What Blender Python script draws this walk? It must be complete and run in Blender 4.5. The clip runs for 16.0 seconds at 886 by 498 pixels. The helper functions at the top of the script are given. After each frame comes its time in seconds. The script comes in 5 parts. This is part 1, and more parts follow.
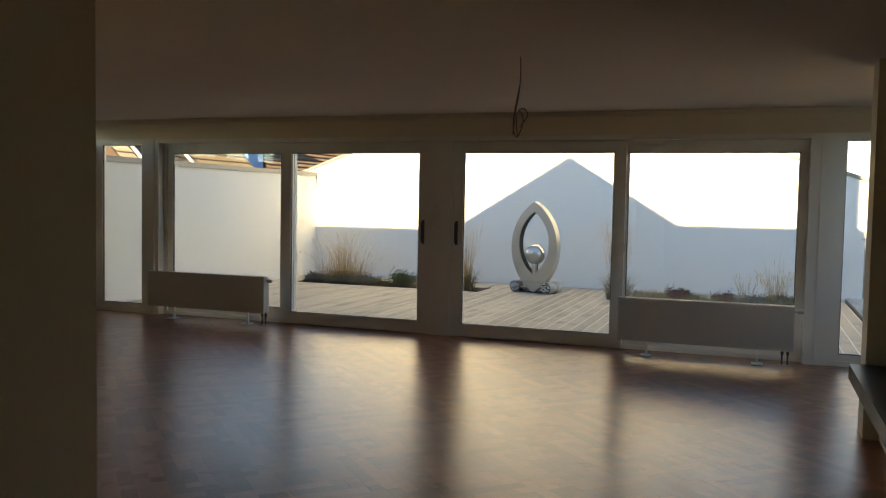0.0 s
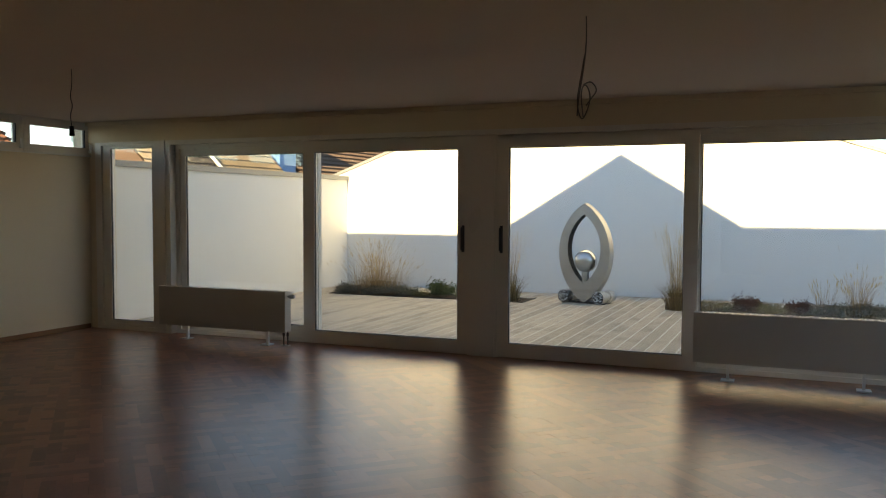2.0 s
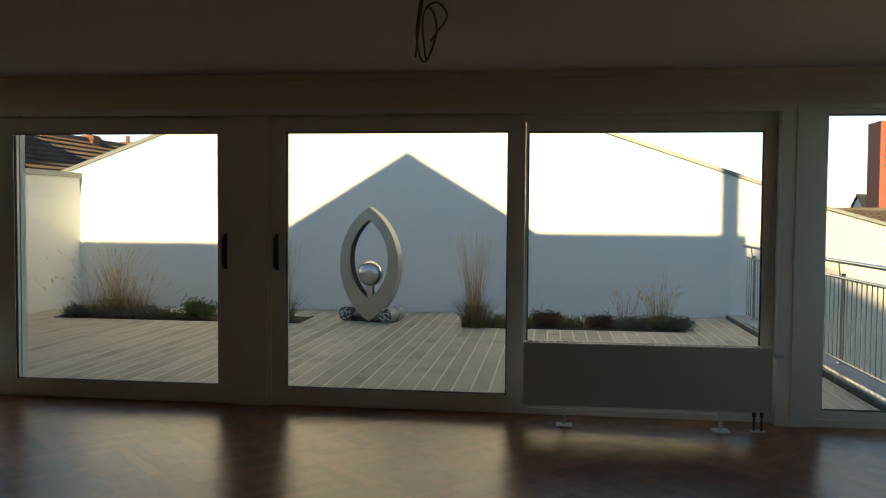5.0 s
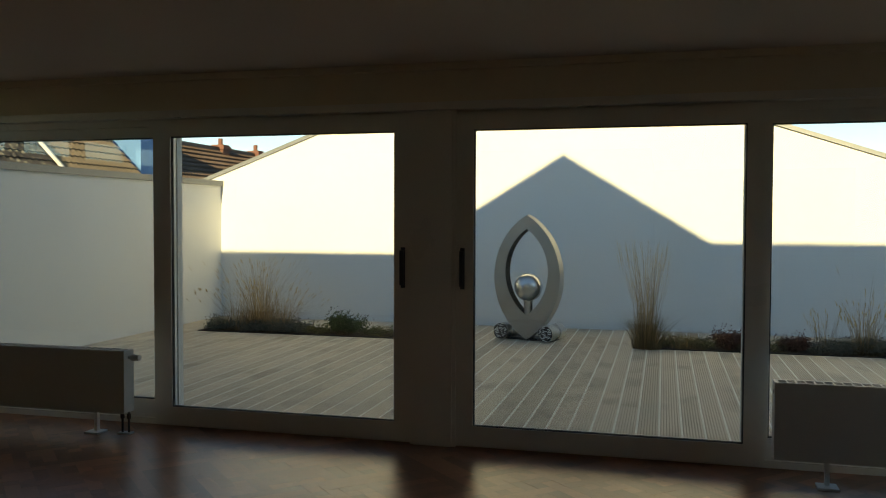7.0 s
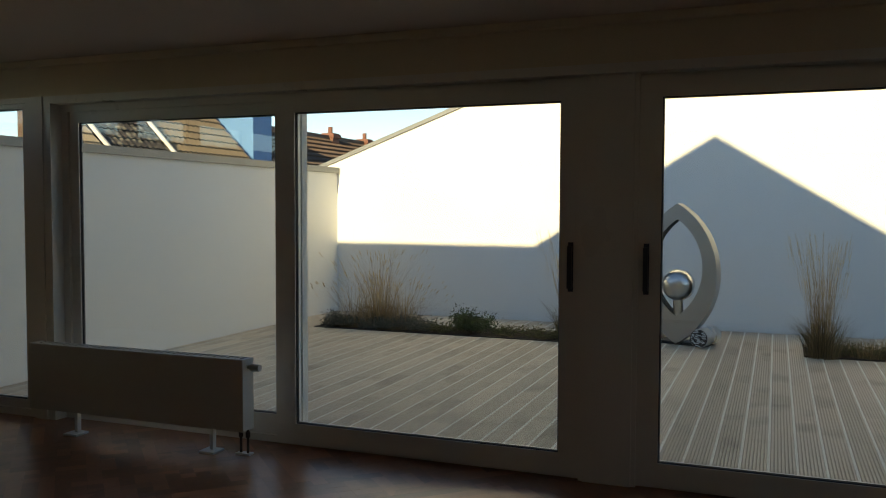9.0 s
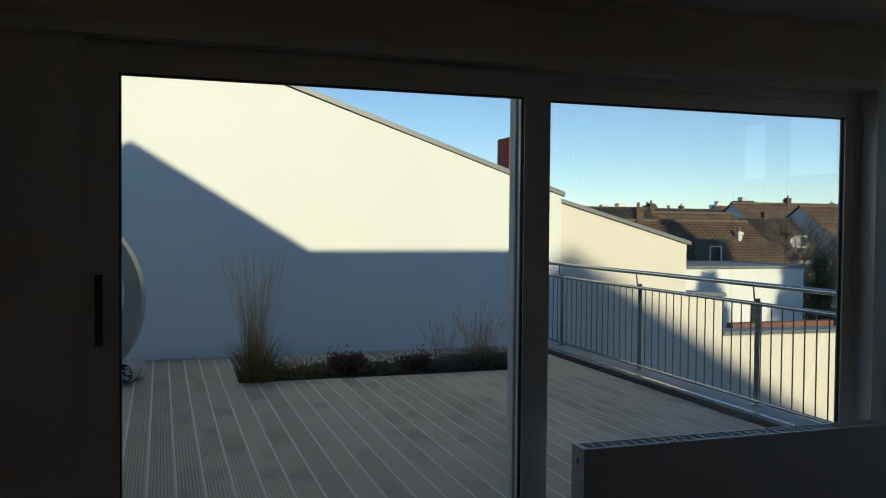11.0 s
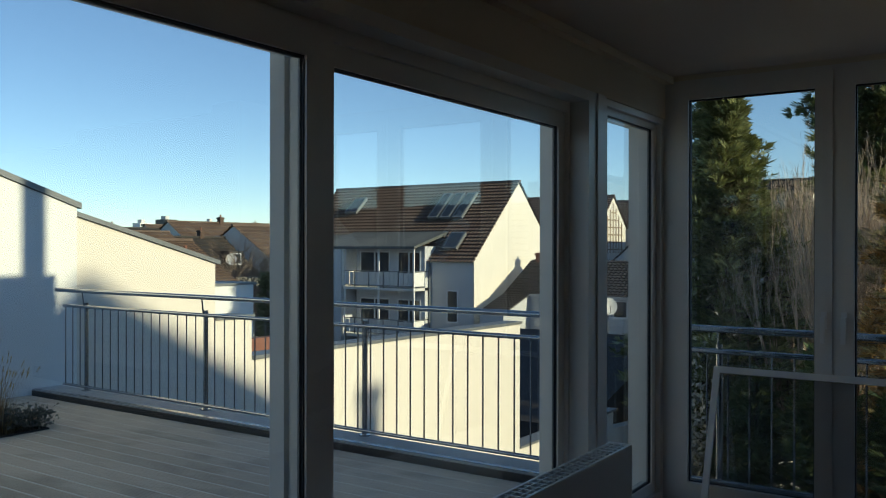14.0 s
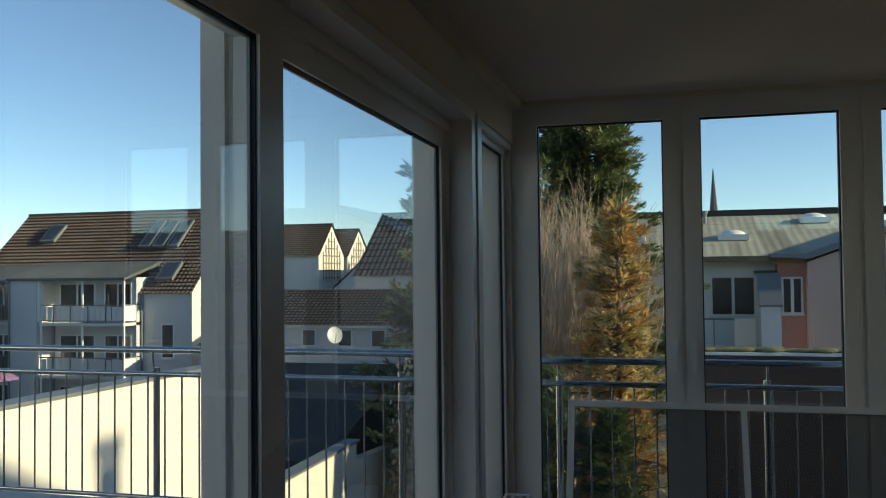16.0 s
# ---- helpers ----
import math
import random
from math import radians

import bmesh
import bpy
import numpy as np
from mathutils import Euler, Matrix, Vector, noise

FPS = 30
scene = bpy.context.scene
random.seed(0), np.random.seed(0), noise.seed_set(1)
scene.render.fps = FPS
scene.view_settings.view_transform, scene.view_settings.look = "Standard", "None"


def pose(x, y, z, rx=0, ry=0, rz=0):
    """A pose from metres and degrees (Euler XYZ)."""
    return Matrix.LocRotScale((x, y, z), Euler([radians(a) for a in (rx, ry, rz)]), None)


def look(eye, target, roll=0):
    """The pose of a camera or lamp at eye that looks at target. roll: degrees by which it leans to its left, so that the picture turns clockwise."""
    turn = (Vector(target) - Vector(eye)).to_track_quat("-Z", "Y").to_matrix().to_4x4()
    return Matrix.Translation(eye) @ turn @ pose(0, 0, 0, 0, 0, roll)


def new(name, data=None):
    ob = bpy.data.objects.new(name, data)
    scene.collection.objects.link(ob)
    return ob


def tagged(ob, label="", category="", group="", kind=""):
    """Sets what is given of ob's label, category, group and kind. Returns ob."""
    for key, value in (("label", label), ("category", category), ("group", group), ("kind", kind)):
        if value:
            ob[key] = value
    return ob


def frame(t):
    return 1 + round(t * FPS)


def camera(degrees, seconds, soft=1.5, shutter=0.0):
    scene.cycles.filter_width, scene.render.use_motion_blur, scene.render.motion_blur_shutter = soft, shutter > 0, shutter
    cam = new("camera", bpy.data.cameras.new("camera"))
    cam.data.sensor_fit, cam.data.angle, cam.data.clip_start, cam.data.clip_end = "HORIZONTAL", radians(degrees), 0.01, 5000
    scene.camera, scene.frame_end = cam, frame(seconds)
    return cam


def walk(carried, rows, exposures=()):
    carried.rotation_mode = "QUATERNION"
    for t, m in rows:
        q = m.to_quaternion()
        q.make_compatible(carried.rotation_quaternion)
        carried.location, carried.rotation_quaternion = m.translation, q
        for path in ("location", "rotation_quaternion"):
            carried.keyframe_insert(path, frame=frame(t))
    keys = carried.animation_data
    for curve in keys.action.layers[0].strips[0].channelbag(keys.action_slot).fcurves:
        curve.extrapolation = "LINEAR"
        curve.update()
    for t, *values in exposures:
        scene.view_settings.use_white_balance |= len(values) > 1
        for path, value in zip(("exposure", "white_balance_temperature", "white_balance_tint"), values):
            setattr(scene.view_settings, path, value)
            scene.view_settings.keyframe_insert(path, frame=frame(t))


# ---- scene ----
cam = camera(55.0, 16.0, soft=1.05)
PATH = [
    (0, (0.016, -0.102, 1.515), (-0.675, 1.772, 1.406), 1.1),
    (0.5, (-0.126, 0.18, 1.52), (-0.753, 2.077, 1.415), 0.4),
    (1, (-0.23, 0.443, 1.472), (-0.889, 2.329, 1.381), 0.5),
    (1.5, (-0.272, 0.783, 1.513), (-1.061, 2.617, 1.407), 0.7),
    (2, (-0.443, 0.996, 1.491), (-1.217, 2.837, 1.393), 0.2),
    (2.5, (-0.559, 1.285, 1.498), (-1.281, 3.148, 1.401), -0.2),
    (3, (-0.648, 1.6, 1.512), (-1.361, 3.467, 1.422), 0.7),
    (3.5, (-0.796, 1.872, 1.521), (-1.391, 3.779, 1.425), 0.3),
    (4, (-0.916, 2.168, 1.506), (-1.255, 4.136, 1.41), -0.2),
    (4.2, (-0.949, 2.297, 1.493), (-1.213, 4.277, 1.395), -0.1),
    (6.3, (-1.584, 3.319, 1.465), (-1.844, 5.301, 1.411), 1.1),
    (6.5, (-1.681, 3.42, 1.477), (-2.013, 5.392, 1.415), 1.0),
    (7, (-1.901, 3.57, 1.492), (-2.403, 5.504, 1.424), 0.2),
    (7.5, (-2.081, 3.812, 1.449), (-2.825, 5.667, 1.375), 0.1),
    (8, (-2.219, 4.028, 1.481), (-3.107, 5.817, 1.383), 1.0),
    (8.2, (-2.276, 4.094, 1.486), (-3.187, 5.872, 1.381), 0.7),
    (10.5, (-2.908, 5.187, 1.496), (-2.633, 7.167, 1.432), -0.2),
    (11, (-2.95, 5.508, 1.51), (-2.32, 7.405, 1.454), 0.5),
    (11.5, (-3.058, 5.794, 1.509), (-2.176, 7.589, 1.466), -0.1),
    (12, (-3.186, 6.033, 1.508), (-2.108, 7.717, 1.475), -0.8),
    (12.5, (-3.198, 6.341, 1.514), (-1.931, 7.889, 1.516), -0.1),
    (13, (-3.213, 6.636, 1.491), (-1.722, 7.969, 1.503), -0.1),
    (13.5, (-3.277, 6.886, 1.495), (-1.635, 8.027, 1.484), -0.1),
    (14, (-3.345, 7.172, 1.494), (-1.688, 8.292, 1.489), 0.1),
    (14.5, (-3.373, 7.471, 1.499), (-1.702, 8.571, 1.512), -0.3),
    (15, (-3.403, 7.723, 1.512), (-1.63, 8.648, 1.514), -1.3),
    (15.5, (-3.31, 7.916, 1.502), (-1.442, 8.631, 1.516), -1.0),
    (16, (-3.211, 8.072, 1.519), (-1.277, 8.579, 1.578), -0.6),
]
EXPOSURES = [(0.0, 2.84, 9100, 17), (3.0, 2.48, 9100, 17), (4.2, 2.1, 8900, 12), (6.5, 1.72, 8500, 6), (7.2, 1.66, 8700, 6), (8.2, 2.1, 8800, 12), (10.5, 0.88, 6450, 9), (12.5, 0.95, 6300, 8), (13.5, 1.16, 6300, 7), (15.0, 1.02, 6200, 5), (15.5, 1.15, 6200, 4), (16.0, 1.52, 6700, 6)]
walk(cam, [(t, look(eye, target, roll)) for t, eye, target, roll in PATH], EXPOSURES)

# ---- world and sun ----
SUN_EL, SUN_AZ = radians(16.8), radians(2.0)  # low winter sun from behind the house, a little from the east
world = bpy.data.worlds.new("world")
scene.world = world
world.use_nodes = True
wn = world.node_tree.nodes
sky = wn.new("ShaderNodeTexSky")
sky.sky_type = "NISHITA"
sky.sun_disc = False
sky.sun_elevation = SUN_EL
sky.sun_rotation = radians(180) - SUN_AZ
sky.air_density, sky.dust_density, sky.ozone_density = 0.75, 0.0, 2.2
wn["Background"].inputs[1].default_value = 0.072
world.node_tree.links.new(sky.outputs[0], wn["Background"].inputs[0])
sun_dir = Vector((-math.sin(SUN_AZ) * math.cos(SUN_EL), math.cos(SUN_AZ) * math.cos(SUN_EL), -math.sin(SUN_EL)))
sun = new("sun", bpy.data.lights.new("sun", "SUN"))
sun.data.energy, sun.data.angle, sun.data.color = 2.5, radians(0.75), (1.0, 0.85, 0.58)
sun.matrix_world = look((0, -30, 20), Vector((0, -30, 20)) + sun_dir)


# ---- materials ----
def mat(name, color, rough=0.6, metal=0.0, vary=0.12, scale=3.0, fine=60.0, bump=0.1, dist=0.004, stretch=(1, 1, 1), per_object=0.0, per_island=0.0, spec=0.5, rough_vary=0.08, stain=None, swell=0.0, tint=(1, 1, 1)):
    """A painted, mineral or metal surface: base colour with a broad and a fine variation, and a fine relief."""
    m = bpy.data.materials.new(name)
    m.use_nodes = True
    n, l = m.node_tree.nodes, m.node_tree.links
    b = n["Principled BSDF"]
    b.inputs["Metallic"].default_value = metal
    b.inputs["Specular IOR Level"].default_value = spec
    b.inputs["Specular Tint"].default_value = (*tint, 1)
    tc = n.new("ShaderNodeTexCoord")
    mp = n.new("ShaderNodeMapping")
    mp.inputs["Scale"].default_value = stretch
    place = tc.outputs["Object"]
    if per_object:
        info, far, shift = n.new("ShaderNodeObjectInfo"), n.new("ShaderNodeMath"), n.new("ShaderNodeVectorMath")
        far.operation, shift.operation = "MULTIPLY", "ADD"
        far.inputs[1].default_value = 61.0
        l.new(info.outputs["Random"], far.inputs[0])
        l.new(place, shift.inputs[0])
        l.new(far.outputs[0], shift.inputs[1])
        place = shift.outputs[0]
    l.new(place, mp.inputs[0])
    broad, small = n.new("ShaderNodeTexNoise"), n.new("ShaderNodeTexNoise")
    broad.inputs["Scale"].default_value, broad.inputs["Detail"].default_value = scale, 5
    small.inputs["Scale"].default_value, small.inputs["Detail"].default_value = fine, 4
    for t in (broad, small):
        l.new(mp.outputs[0], t.inputs["Vector"])
    mix = n.new("ShaderNodeMath")
    mix.operation = "ADD"
    l.new(broad.outputs[0], mix.inputs[0])
    l.new(small.outputs[0], mix.inputs[1])
    value = mix.outputs[0]
    for amount, source in ((per_object, "ShaderNodeObjectInfo"), (per_island, "ShaderNodeNewGeometry")):
        if amount:
            info = n.new(source)
            mul = n.new("ShaderNodeMath")
            mul.operation = "MULTIPLY_ADD"
            l.new(info.outputs["Random" if source == "ShaderNodeObjectInfo" else "Random Per Island"], mul.inputs[0])
            mul.inputs[1].default_value = amount / max(vary, 0.01)
            l.new(value, mul.inputs[2])
            sub = n.new("ShaderNodeMath")
            sub.operation = "SUBTRACT"
            l.new(mul.outputs[0], sub.inputs[0])
            sub.inputs[1].default_value = amount / max(vary, 0.01) / 2
            value = sub.outputs[0]
    mr = n.new("ShaderNodeMapRange")
    mr.clamp = False
    mr.inputs[1].default_value, mr.inputs[2].default_value = 0.5, 1.5
    mr.inputs[3].default_value, mr.inputs[4].default_value = 1 - vary, 1 + vary
    l.new(value, mr.inputs[0])
    vm = n.new("ShaderNodeVectorMath")
    vm.operation = "SCALE"
    vm.inputs[0].default_value = color
    l.new(mr.outputs[0], vm.inputs["Scale"])
    out = vm.outputs[0]
    if stain:
        st = n.new("ShaderNodeTexNoise")
        st.inputs["Scale"].default_value, st.inputs["Detail"].default_value = stain[1], 6
        mp2 = n.new("ShaderNodeMapping")
        mp2.inputs["Scale"].default_value = stain[3] if len(stain) > 3 else (1, 1, 1)
        l.new(place, mp2.inputs[0])
        l.new(mp2.outputs[0], st.inputs["Vector"])
        ramp = n.new("ShaderNodeMapRange")
        ramp.inputs[1].default_value, ramp.inputs[2].default_value = 0.5, 0.72
        ramp.inputs[4].default_value = stain[2]
        l.new(st.outputs[0], ramp.inputs[0])
        mx = n.new("ShaderNodeMix")
        mx.data_type = "RGBA"
        l.new(ramp.outputs[0], mx.inputs[0])
        l.new(out, mx.inputs[6])
        mx.inputs[7].default_value = (*stain[0], 1)
        out = mx.outputs[2]
    l.new(out, b.inputs["Base Color"])
    rr = n.new("ShaderNodeMapRange")
    rr.inputs[3].default_value, rr.inputs[4].default_value = max(rough - rough_vary, 0.02), min(rough + rough_vary, 1)
    l.new(broad.outputs[0], rr.inputs[0])
    l.new(rr.outputs[0], b.inputs["Roughness"])
    bp = n.new("ShaderNodeBump")
    bp.inputs["Strength"].default_value, bp.inputs["Distance"].default_value = bump, dist
    l.new(small.outputs[0], bp.inputs["Height"])
    l.new(bp.outputs[0], b.inputs["Normal"])
    if swell:
        # worn varnish: slow waves over the blocks
        wave, lift = n.new("ShaderNodeTexNoise"), n.new("ShaderNodeBump")
        wave.inputs["Scale"].default_value, wave.inputs["Detail"].default_value = 9.0, 3
        lift.inputs["Strength"].default_value, lift.inputs["Distance"].default_value = swell, 0.006
        l.new(tc.outputs["Object"], wave.inputs["Vector"])
        l.new(wave.outputs[0], lift.inputs["Height"])
        l.new(bp.outputs[0], lift.inputs["Normal"])
        l.new(lift.outputs[0], b.inputs["Normal"])
    return m


def glass_material(name, tint=(0.93, 0.97, 0.96)):
    """Clear double glazing: a mirror by Fresnel over a straight view through."""
    m = bpy.data.materials.new(name)
    m.use_nodes = True
    n, l = m.node_tree.nodes, m.node_tree.links
    n.remove(n["Principled BSDF"])
    t, g, x = n.new("ShaderNodeBsdfTransparent"), n.new("ShaderNodeBsdfGlossy"), n.new("ShaderNodeMixShader")
    w, p, f = n.new("ShaderNodeLayerWeight"), n.new("ShaderNodeMath"), n.new("ShaderNodeMapRange")
    t.inputs[0].default_value = (*tint, 1)
    g.inputs["Roughness"].default_value = 0.0
    p.operation = "POWER"
    p.inputs[1].default_value = 5.0
    f.inputs[3].default_value, f.inputs[4].default_value = 0.07, 1.0
    w.inputs[0].default_value = 0.5
    l.new(w.outputs["Facing"], p.inputs[0])
    l.new(p.outputs[0], f.inputs[0])
    l.new(f.outputs[0], x.inputs[0])
    l.new(t.outputs[0], x.inputs[1])
    l.new(g.outputs[0], x.inputs[2])
    l.new(x.outputs[0], n["Material Output"].inputs[0])
    return m


M_PLASTER = mat("plaster", (0.76, 0.68, 0.54), 0.9, vary=0.05, scale=1.2, fine=140, bump=0.25, dist=0.003)
# Off-white ceiling; the warm cast stands for light bounced off the floor.
M_CEIL = mat("ceiling_bounce_tint", (0.66, 0.57, 0.49), 0.9, vary=0.05, scale=0.8, fine=120, bump=0.2, dist=0.003)
M_UPVC = mat("white_upvc", (0.78, 0.755, 0.71), 0.3, vary=0.03, scale=1.5, fine=90, bump=0.05, dist=0.001)
M_SEAL = mat("black_rubber_seal", (0.03, 0.03, 0.035), 0.6, vary=0.1, bump=0.1)
M_GLASS = glass_material("window_glass")
M_RENDER = mat("white_render", (0.83, 0.83, 0.81), 0.92, vary=0.04, scale=0.5, fine=55, bump=0.35, dist=0.006, stain=((0.66, 0.67, 0.66), 0.7, 0.25, (1, 1, 0.35)))
M_CREAM = mat("cream_render", (0.79, 0.73, 0.64), 0.92, vary=0.05, scale=0.4, fine=45, bump=0.3, dist=0.006, stain=((0.62, 0.58, 0.52), 0.6, 0.25, (1, 1, 0.3)))
M_ZINC = mat("zinc_sheet", (0.21, 0.22, 0.225), 0.5, metal=0.35, vary=0.12, scale=2, fine=30, bump=0.1)
M_STEEL = mat("brushed_stainless_steel", (0.60, 0.60, 0.59), 0.28, metal=1.0, vary=0.10, scale=3, fine=180, bump=0.15, dist=0.001, stretch=(1, 1, 0.12), rough_vary=0.1)
M_STEEL2 = mat("matt_steel_plate", (0.47, 0.46, 0.43), 0.42, metal=0.85, vary=0.12, scale=2.5, fine=120, bump=0.12, dist=0.001, rough_vary=0.1, stain=((0.30, 0.28, 0.24), 3.0, 0.5))
M_RAIL = mat("polished_steel_rail", (0.44, 0.45, 0.465), 0.2, metal=1.0, vary=0.08, scale=5, fine=90, bump=0.05, dist=0.001)
M_RAD = mat("radiator_enamel", (0.60, 0.59, 0.56), 0.32, vary=0.03, scale=2, fine=100, bump=0.05, dist=0.001)
M_RADDARK = mat("radiator_inside", (0.08, 0.08, 0.08), 0.6)
M_COPPER = mat("dark_pipe", (0.12, 0.10, 0.09), 0.35, metal=0.6)
M_DARKPLASTIC = mat("dark_blue_grey_handle", (0.05, 0.055, 0.075), 0.4)
M_WHITEPLASTIC = mat("white_plastic", (0.82, 0.82, 0.81), 0.35, vary=0.03)
M_WOOD = mat("merbau_parquet", (0.31, 0.128, 0.066), 0.30, vary=0.22, spec=0.62, swell=0.12, tint=(1.0, 0.80, 0.68), scale=5, fine=40, bump=0.02, dist=0.001, stretch=(1, 9, 1), per_object=0.32, rough_vary=0.04)
M_WOOD2 = mat("merbau_parquet_far", (0.31, 0.128, 0.066), 0.30, vary=0.22, spec=0.62, swell=0.12, tint=(1.0, 0.80, 0.68), scale=4, fine=30, bump=0.02, dist=0.001, per_island=0.32, rough_vary=0.04)
M_JOINT = mat("parquet_joint", (0.05, 0.03, 0.02), 0.6)
M_DECK = mat("grey_brown_wpc", (0.56, 0.475, 0.375), 0.55, vary=0.14, scale=2.2, fine=40, bump=0.2, dist=0.003, stretch=(1, 0.25, 1), per_object=0.16, stain=((0.27, 0.225, 0.18), 3.2, 0.7, (1, 0.6, 1)))
M_DECKJOINT = mat("deck_joint_strip", (0.82, 0.79, 0.72), 0.8, vary=0.15, scale=3, fine=40)
M_KERB = mat("pale_roof_membrane", (0.44, 0.45, 0.455), 0.6, vary=0.15, scale=2, fine=25, bump=0.15)
M_SLATE = mat("dark_slate_slab", (0.045, 0.045, 0.045), 0.4, vary=0.2)
M_SOIL = mat("dark_soil", (0.045, 0.032, 0.022), 0.95, vary=0.4, scale=14, fine=80, bump=0.9, dist=0.03)
M_SKIRT = mat("oak_skirting", (0.30, 0.16, 0.08), 0.45, vary=0.2, scale=4, fine=60, stretch=(0.3, 0.3, 3))
M_CABLE = mat("grey_cable", (0.22, 0.20, 0.17), 0.5)
M_LOGBARK = mat("aluminium_log", (0.30, 0.29, 0.27), 0.4, metal=0.6, vary=0.25, scale=9)
M_BLACK = mat("black_paint", (0.015, 0.015, 0.015), 0.5)
M_WHITE = mat("white_paint", (0.78, 0.78, 0.76), 0.6, vary=0.05)


# ---- building helpers ----
def box(bm, x0, x1, y0, y1, z0, z1):
    vs = [bm.verts.new(p) for p in ((x0, y0, z0), (x1, y0, z0), (x1, y1, z0), (x0, y1, z0), (x0, y0, z1), (x1, y0, z1), (x1, y1, z1), (x0, y1, z1))]
    for f in ((0, 3, 2, 1), (4, 5, 6, 7), (0, 1, 5, 4), (1, 2, 6, 5), (2, 3, 7, 6), (3, 0, 4, 7)):
        bm.faces.new([vs[i] for i in f])
    return vs


def prism(bm, outline, axis, a, b):
    """Extrudes a 2D outline along an axis ('x', 'y' or 'z') from a to b."""
    def put(p, v):
        return {"x": (v, p[0], p[1]), "y": (p[0], v, p[1]), "z": (p[0], p[1], v)}[axis]
    lo, hi = [bm.verts.new(put(p, a)) for p in outline], [bm.verts.new(put(p, b)) for p in outline]
    n = len(outline)
    bm.faces.new(lo), bm.faces.new(hi)
    for i in range(n):
        bm.faces.new((lo[i], lo[(i + 1) % n], hi[(i + 1) % n], hi[i]))


def rod(bm, a, b, r, r2=None, n=10, caps=True):
    """A round bar from a to b."""
    a, b = Vector(a), Vector(b)
    q = (b - a).to_track_quat("Z", "Y")
    r2 = r if r2 is None else r2
    rings = []
    for p, rr in ((a, r), (b, r2)):
        rings.append([bm.verts.new(p + q @ Vector((rr * math.cos(i * math.tau / n), rr * math.sin(i * math.tau / n), 0))) for i in range(n)])
    for i in range(n):
        bm.faces.new((rings[0][i], rings[0][(i + 1) % n], rings[1][(i + 1) % n], rings[1][i]))
    if caps:
        bm.faces.new(rings[0][::-1]), bm.faces.new(rings[1])


def mesh_of(name, bm, material, smooth=False, bevel=0.0):
    if bevel:
        bmesh.ops.bevel(bm, geom=[e for e in bm.edges if len(e.link_faces) == 2 and e.calc_face_angle() > 0.6], offset=bevel, segments=2, affect="EDGES", clamp_overlap=True)
    bmesh.ops.recalc_face_normals(bm, faces=bm.faces)
    me = bpy.data.meshes.new(name)
    bm.to_mesh(me)
    bm.free()
    me.materials.append(material)
    if smooth:
        me.shade_smooth()
        me.set_sharp_from_angle(angle=radians(38))
    return me


def part(name, bm, material, parent=None, label="", smooth=False, bevel=0.0):
    ob = new(name, mesh_of(name, bm, material, smooth, bevel))
    if parent is not None:
        ob.parent = parent
    if label:
        tagged(ob, label)
    return ob


def boxes(name, material, rows, parent=None, label="", bevel=0.0):
    bm = bmesh.new()
    for r in rows:
        box(bm, *r)
    return part(name, bm, material, parent, label, bevel=bevel)


def thing(name, label, category, at=(0, 0, 0), rz=0.0, group="", kind=""):
    ob = new(name)
    ob.empty_display_size = 0.1
    ob.matrix_basis = pose(*at, 0, 0, rz)
    return tagged(ob, label, category, group, kind)


def structure(ob, label, category):
    return tagged(ob, label, category, kind="structure")


def curve_tube(name, pts, r, material, parent=None, label=""):
    cu = bpy.data.curves.new(name, "CURVE")
    cu.dimensions, cu.bevel_depth, cu.bevel_resolution, cu.resolution_u = "3D", r, 2, 6
    sp = cu.splines.new("NURBS")
    sp.points.add(len(pts) - 1)
    for p, q in zip(sp.points, pts):
        p.co = (*q, 1)
    sp.use_endpoint_u, sp.order_u = True, 3
    cu.materials.append(material)
    tmp = bpy.data.objects.new(name, cu)
    me = bpy.data.meshes.new_from_object(tmp)
    ob = new(name, me)
    if parent is not None:
        ob.parent = parent
    if label:
        tagged(ob, label)
    return ob


# ---- the room: shell ----
XW, XE, YN, ZC = -8.46, 1.58, 8.95, 2.50  # west wall, east wall, window wall, ceiling
GROUND = -9.0

subfloor = boxes("floor", M_JOINT, [(XW, XE + 0.3, -3.0, 9.3, -0.30, -0.004)])
structure(subfloor, "dark reddish brown herringbone parquet floor with a satin varnish", "floor")
ceiling = boxes("ceiling", M_CEIL, [(XW - 0.3, XE + 0.32, -3.2, 9.25, ZC, ZC + 0.25)])
structure(ceiling, "plain off-white ceiling, its colour warmed by painted-in floor bounce", "ceiling")

# west wall with a band of high tilting windows
wall_w = boxes("wall_west", M_PLASTER, [(XW - 0.3, XW, 1.95, YN, 0, 2.10), (XW - 0.3, XW, 1.95, 3.9, 2.10, ZC), (XW - 0.3, XW, 8.97, 9.25, 0, ZC), (XW - 0.3, XW, YN, 8.97, 0, 2.10)])
structure(wall_w, "cream plastered wall under a band of high windows", "wall")
wall_p = boxes("wall_partition", M_PLASTER, [(XW, -2.09, 1.95, 2.2, 0, ZC), (-2.34, -2.09, -3.0, 1.95, 0, ZC)])
structure(wall_p, "plain plastered partition wall beside the entrance", "wall")
wall_b = boxes("wall_south", M_PLASTER, [(-2.34, XE + 0.3, -3.2, -3.0, 0, ZC)])
structure(wall_b, "plain plastered wall behind the entrance", "wall")
wall_e = boxes("wall_east", M_PLASTER, [(XE, XE + 0.3, -3.0, 6.0, 0, ZC)])
structure(wall_e, "plain plastered wall", "wall")
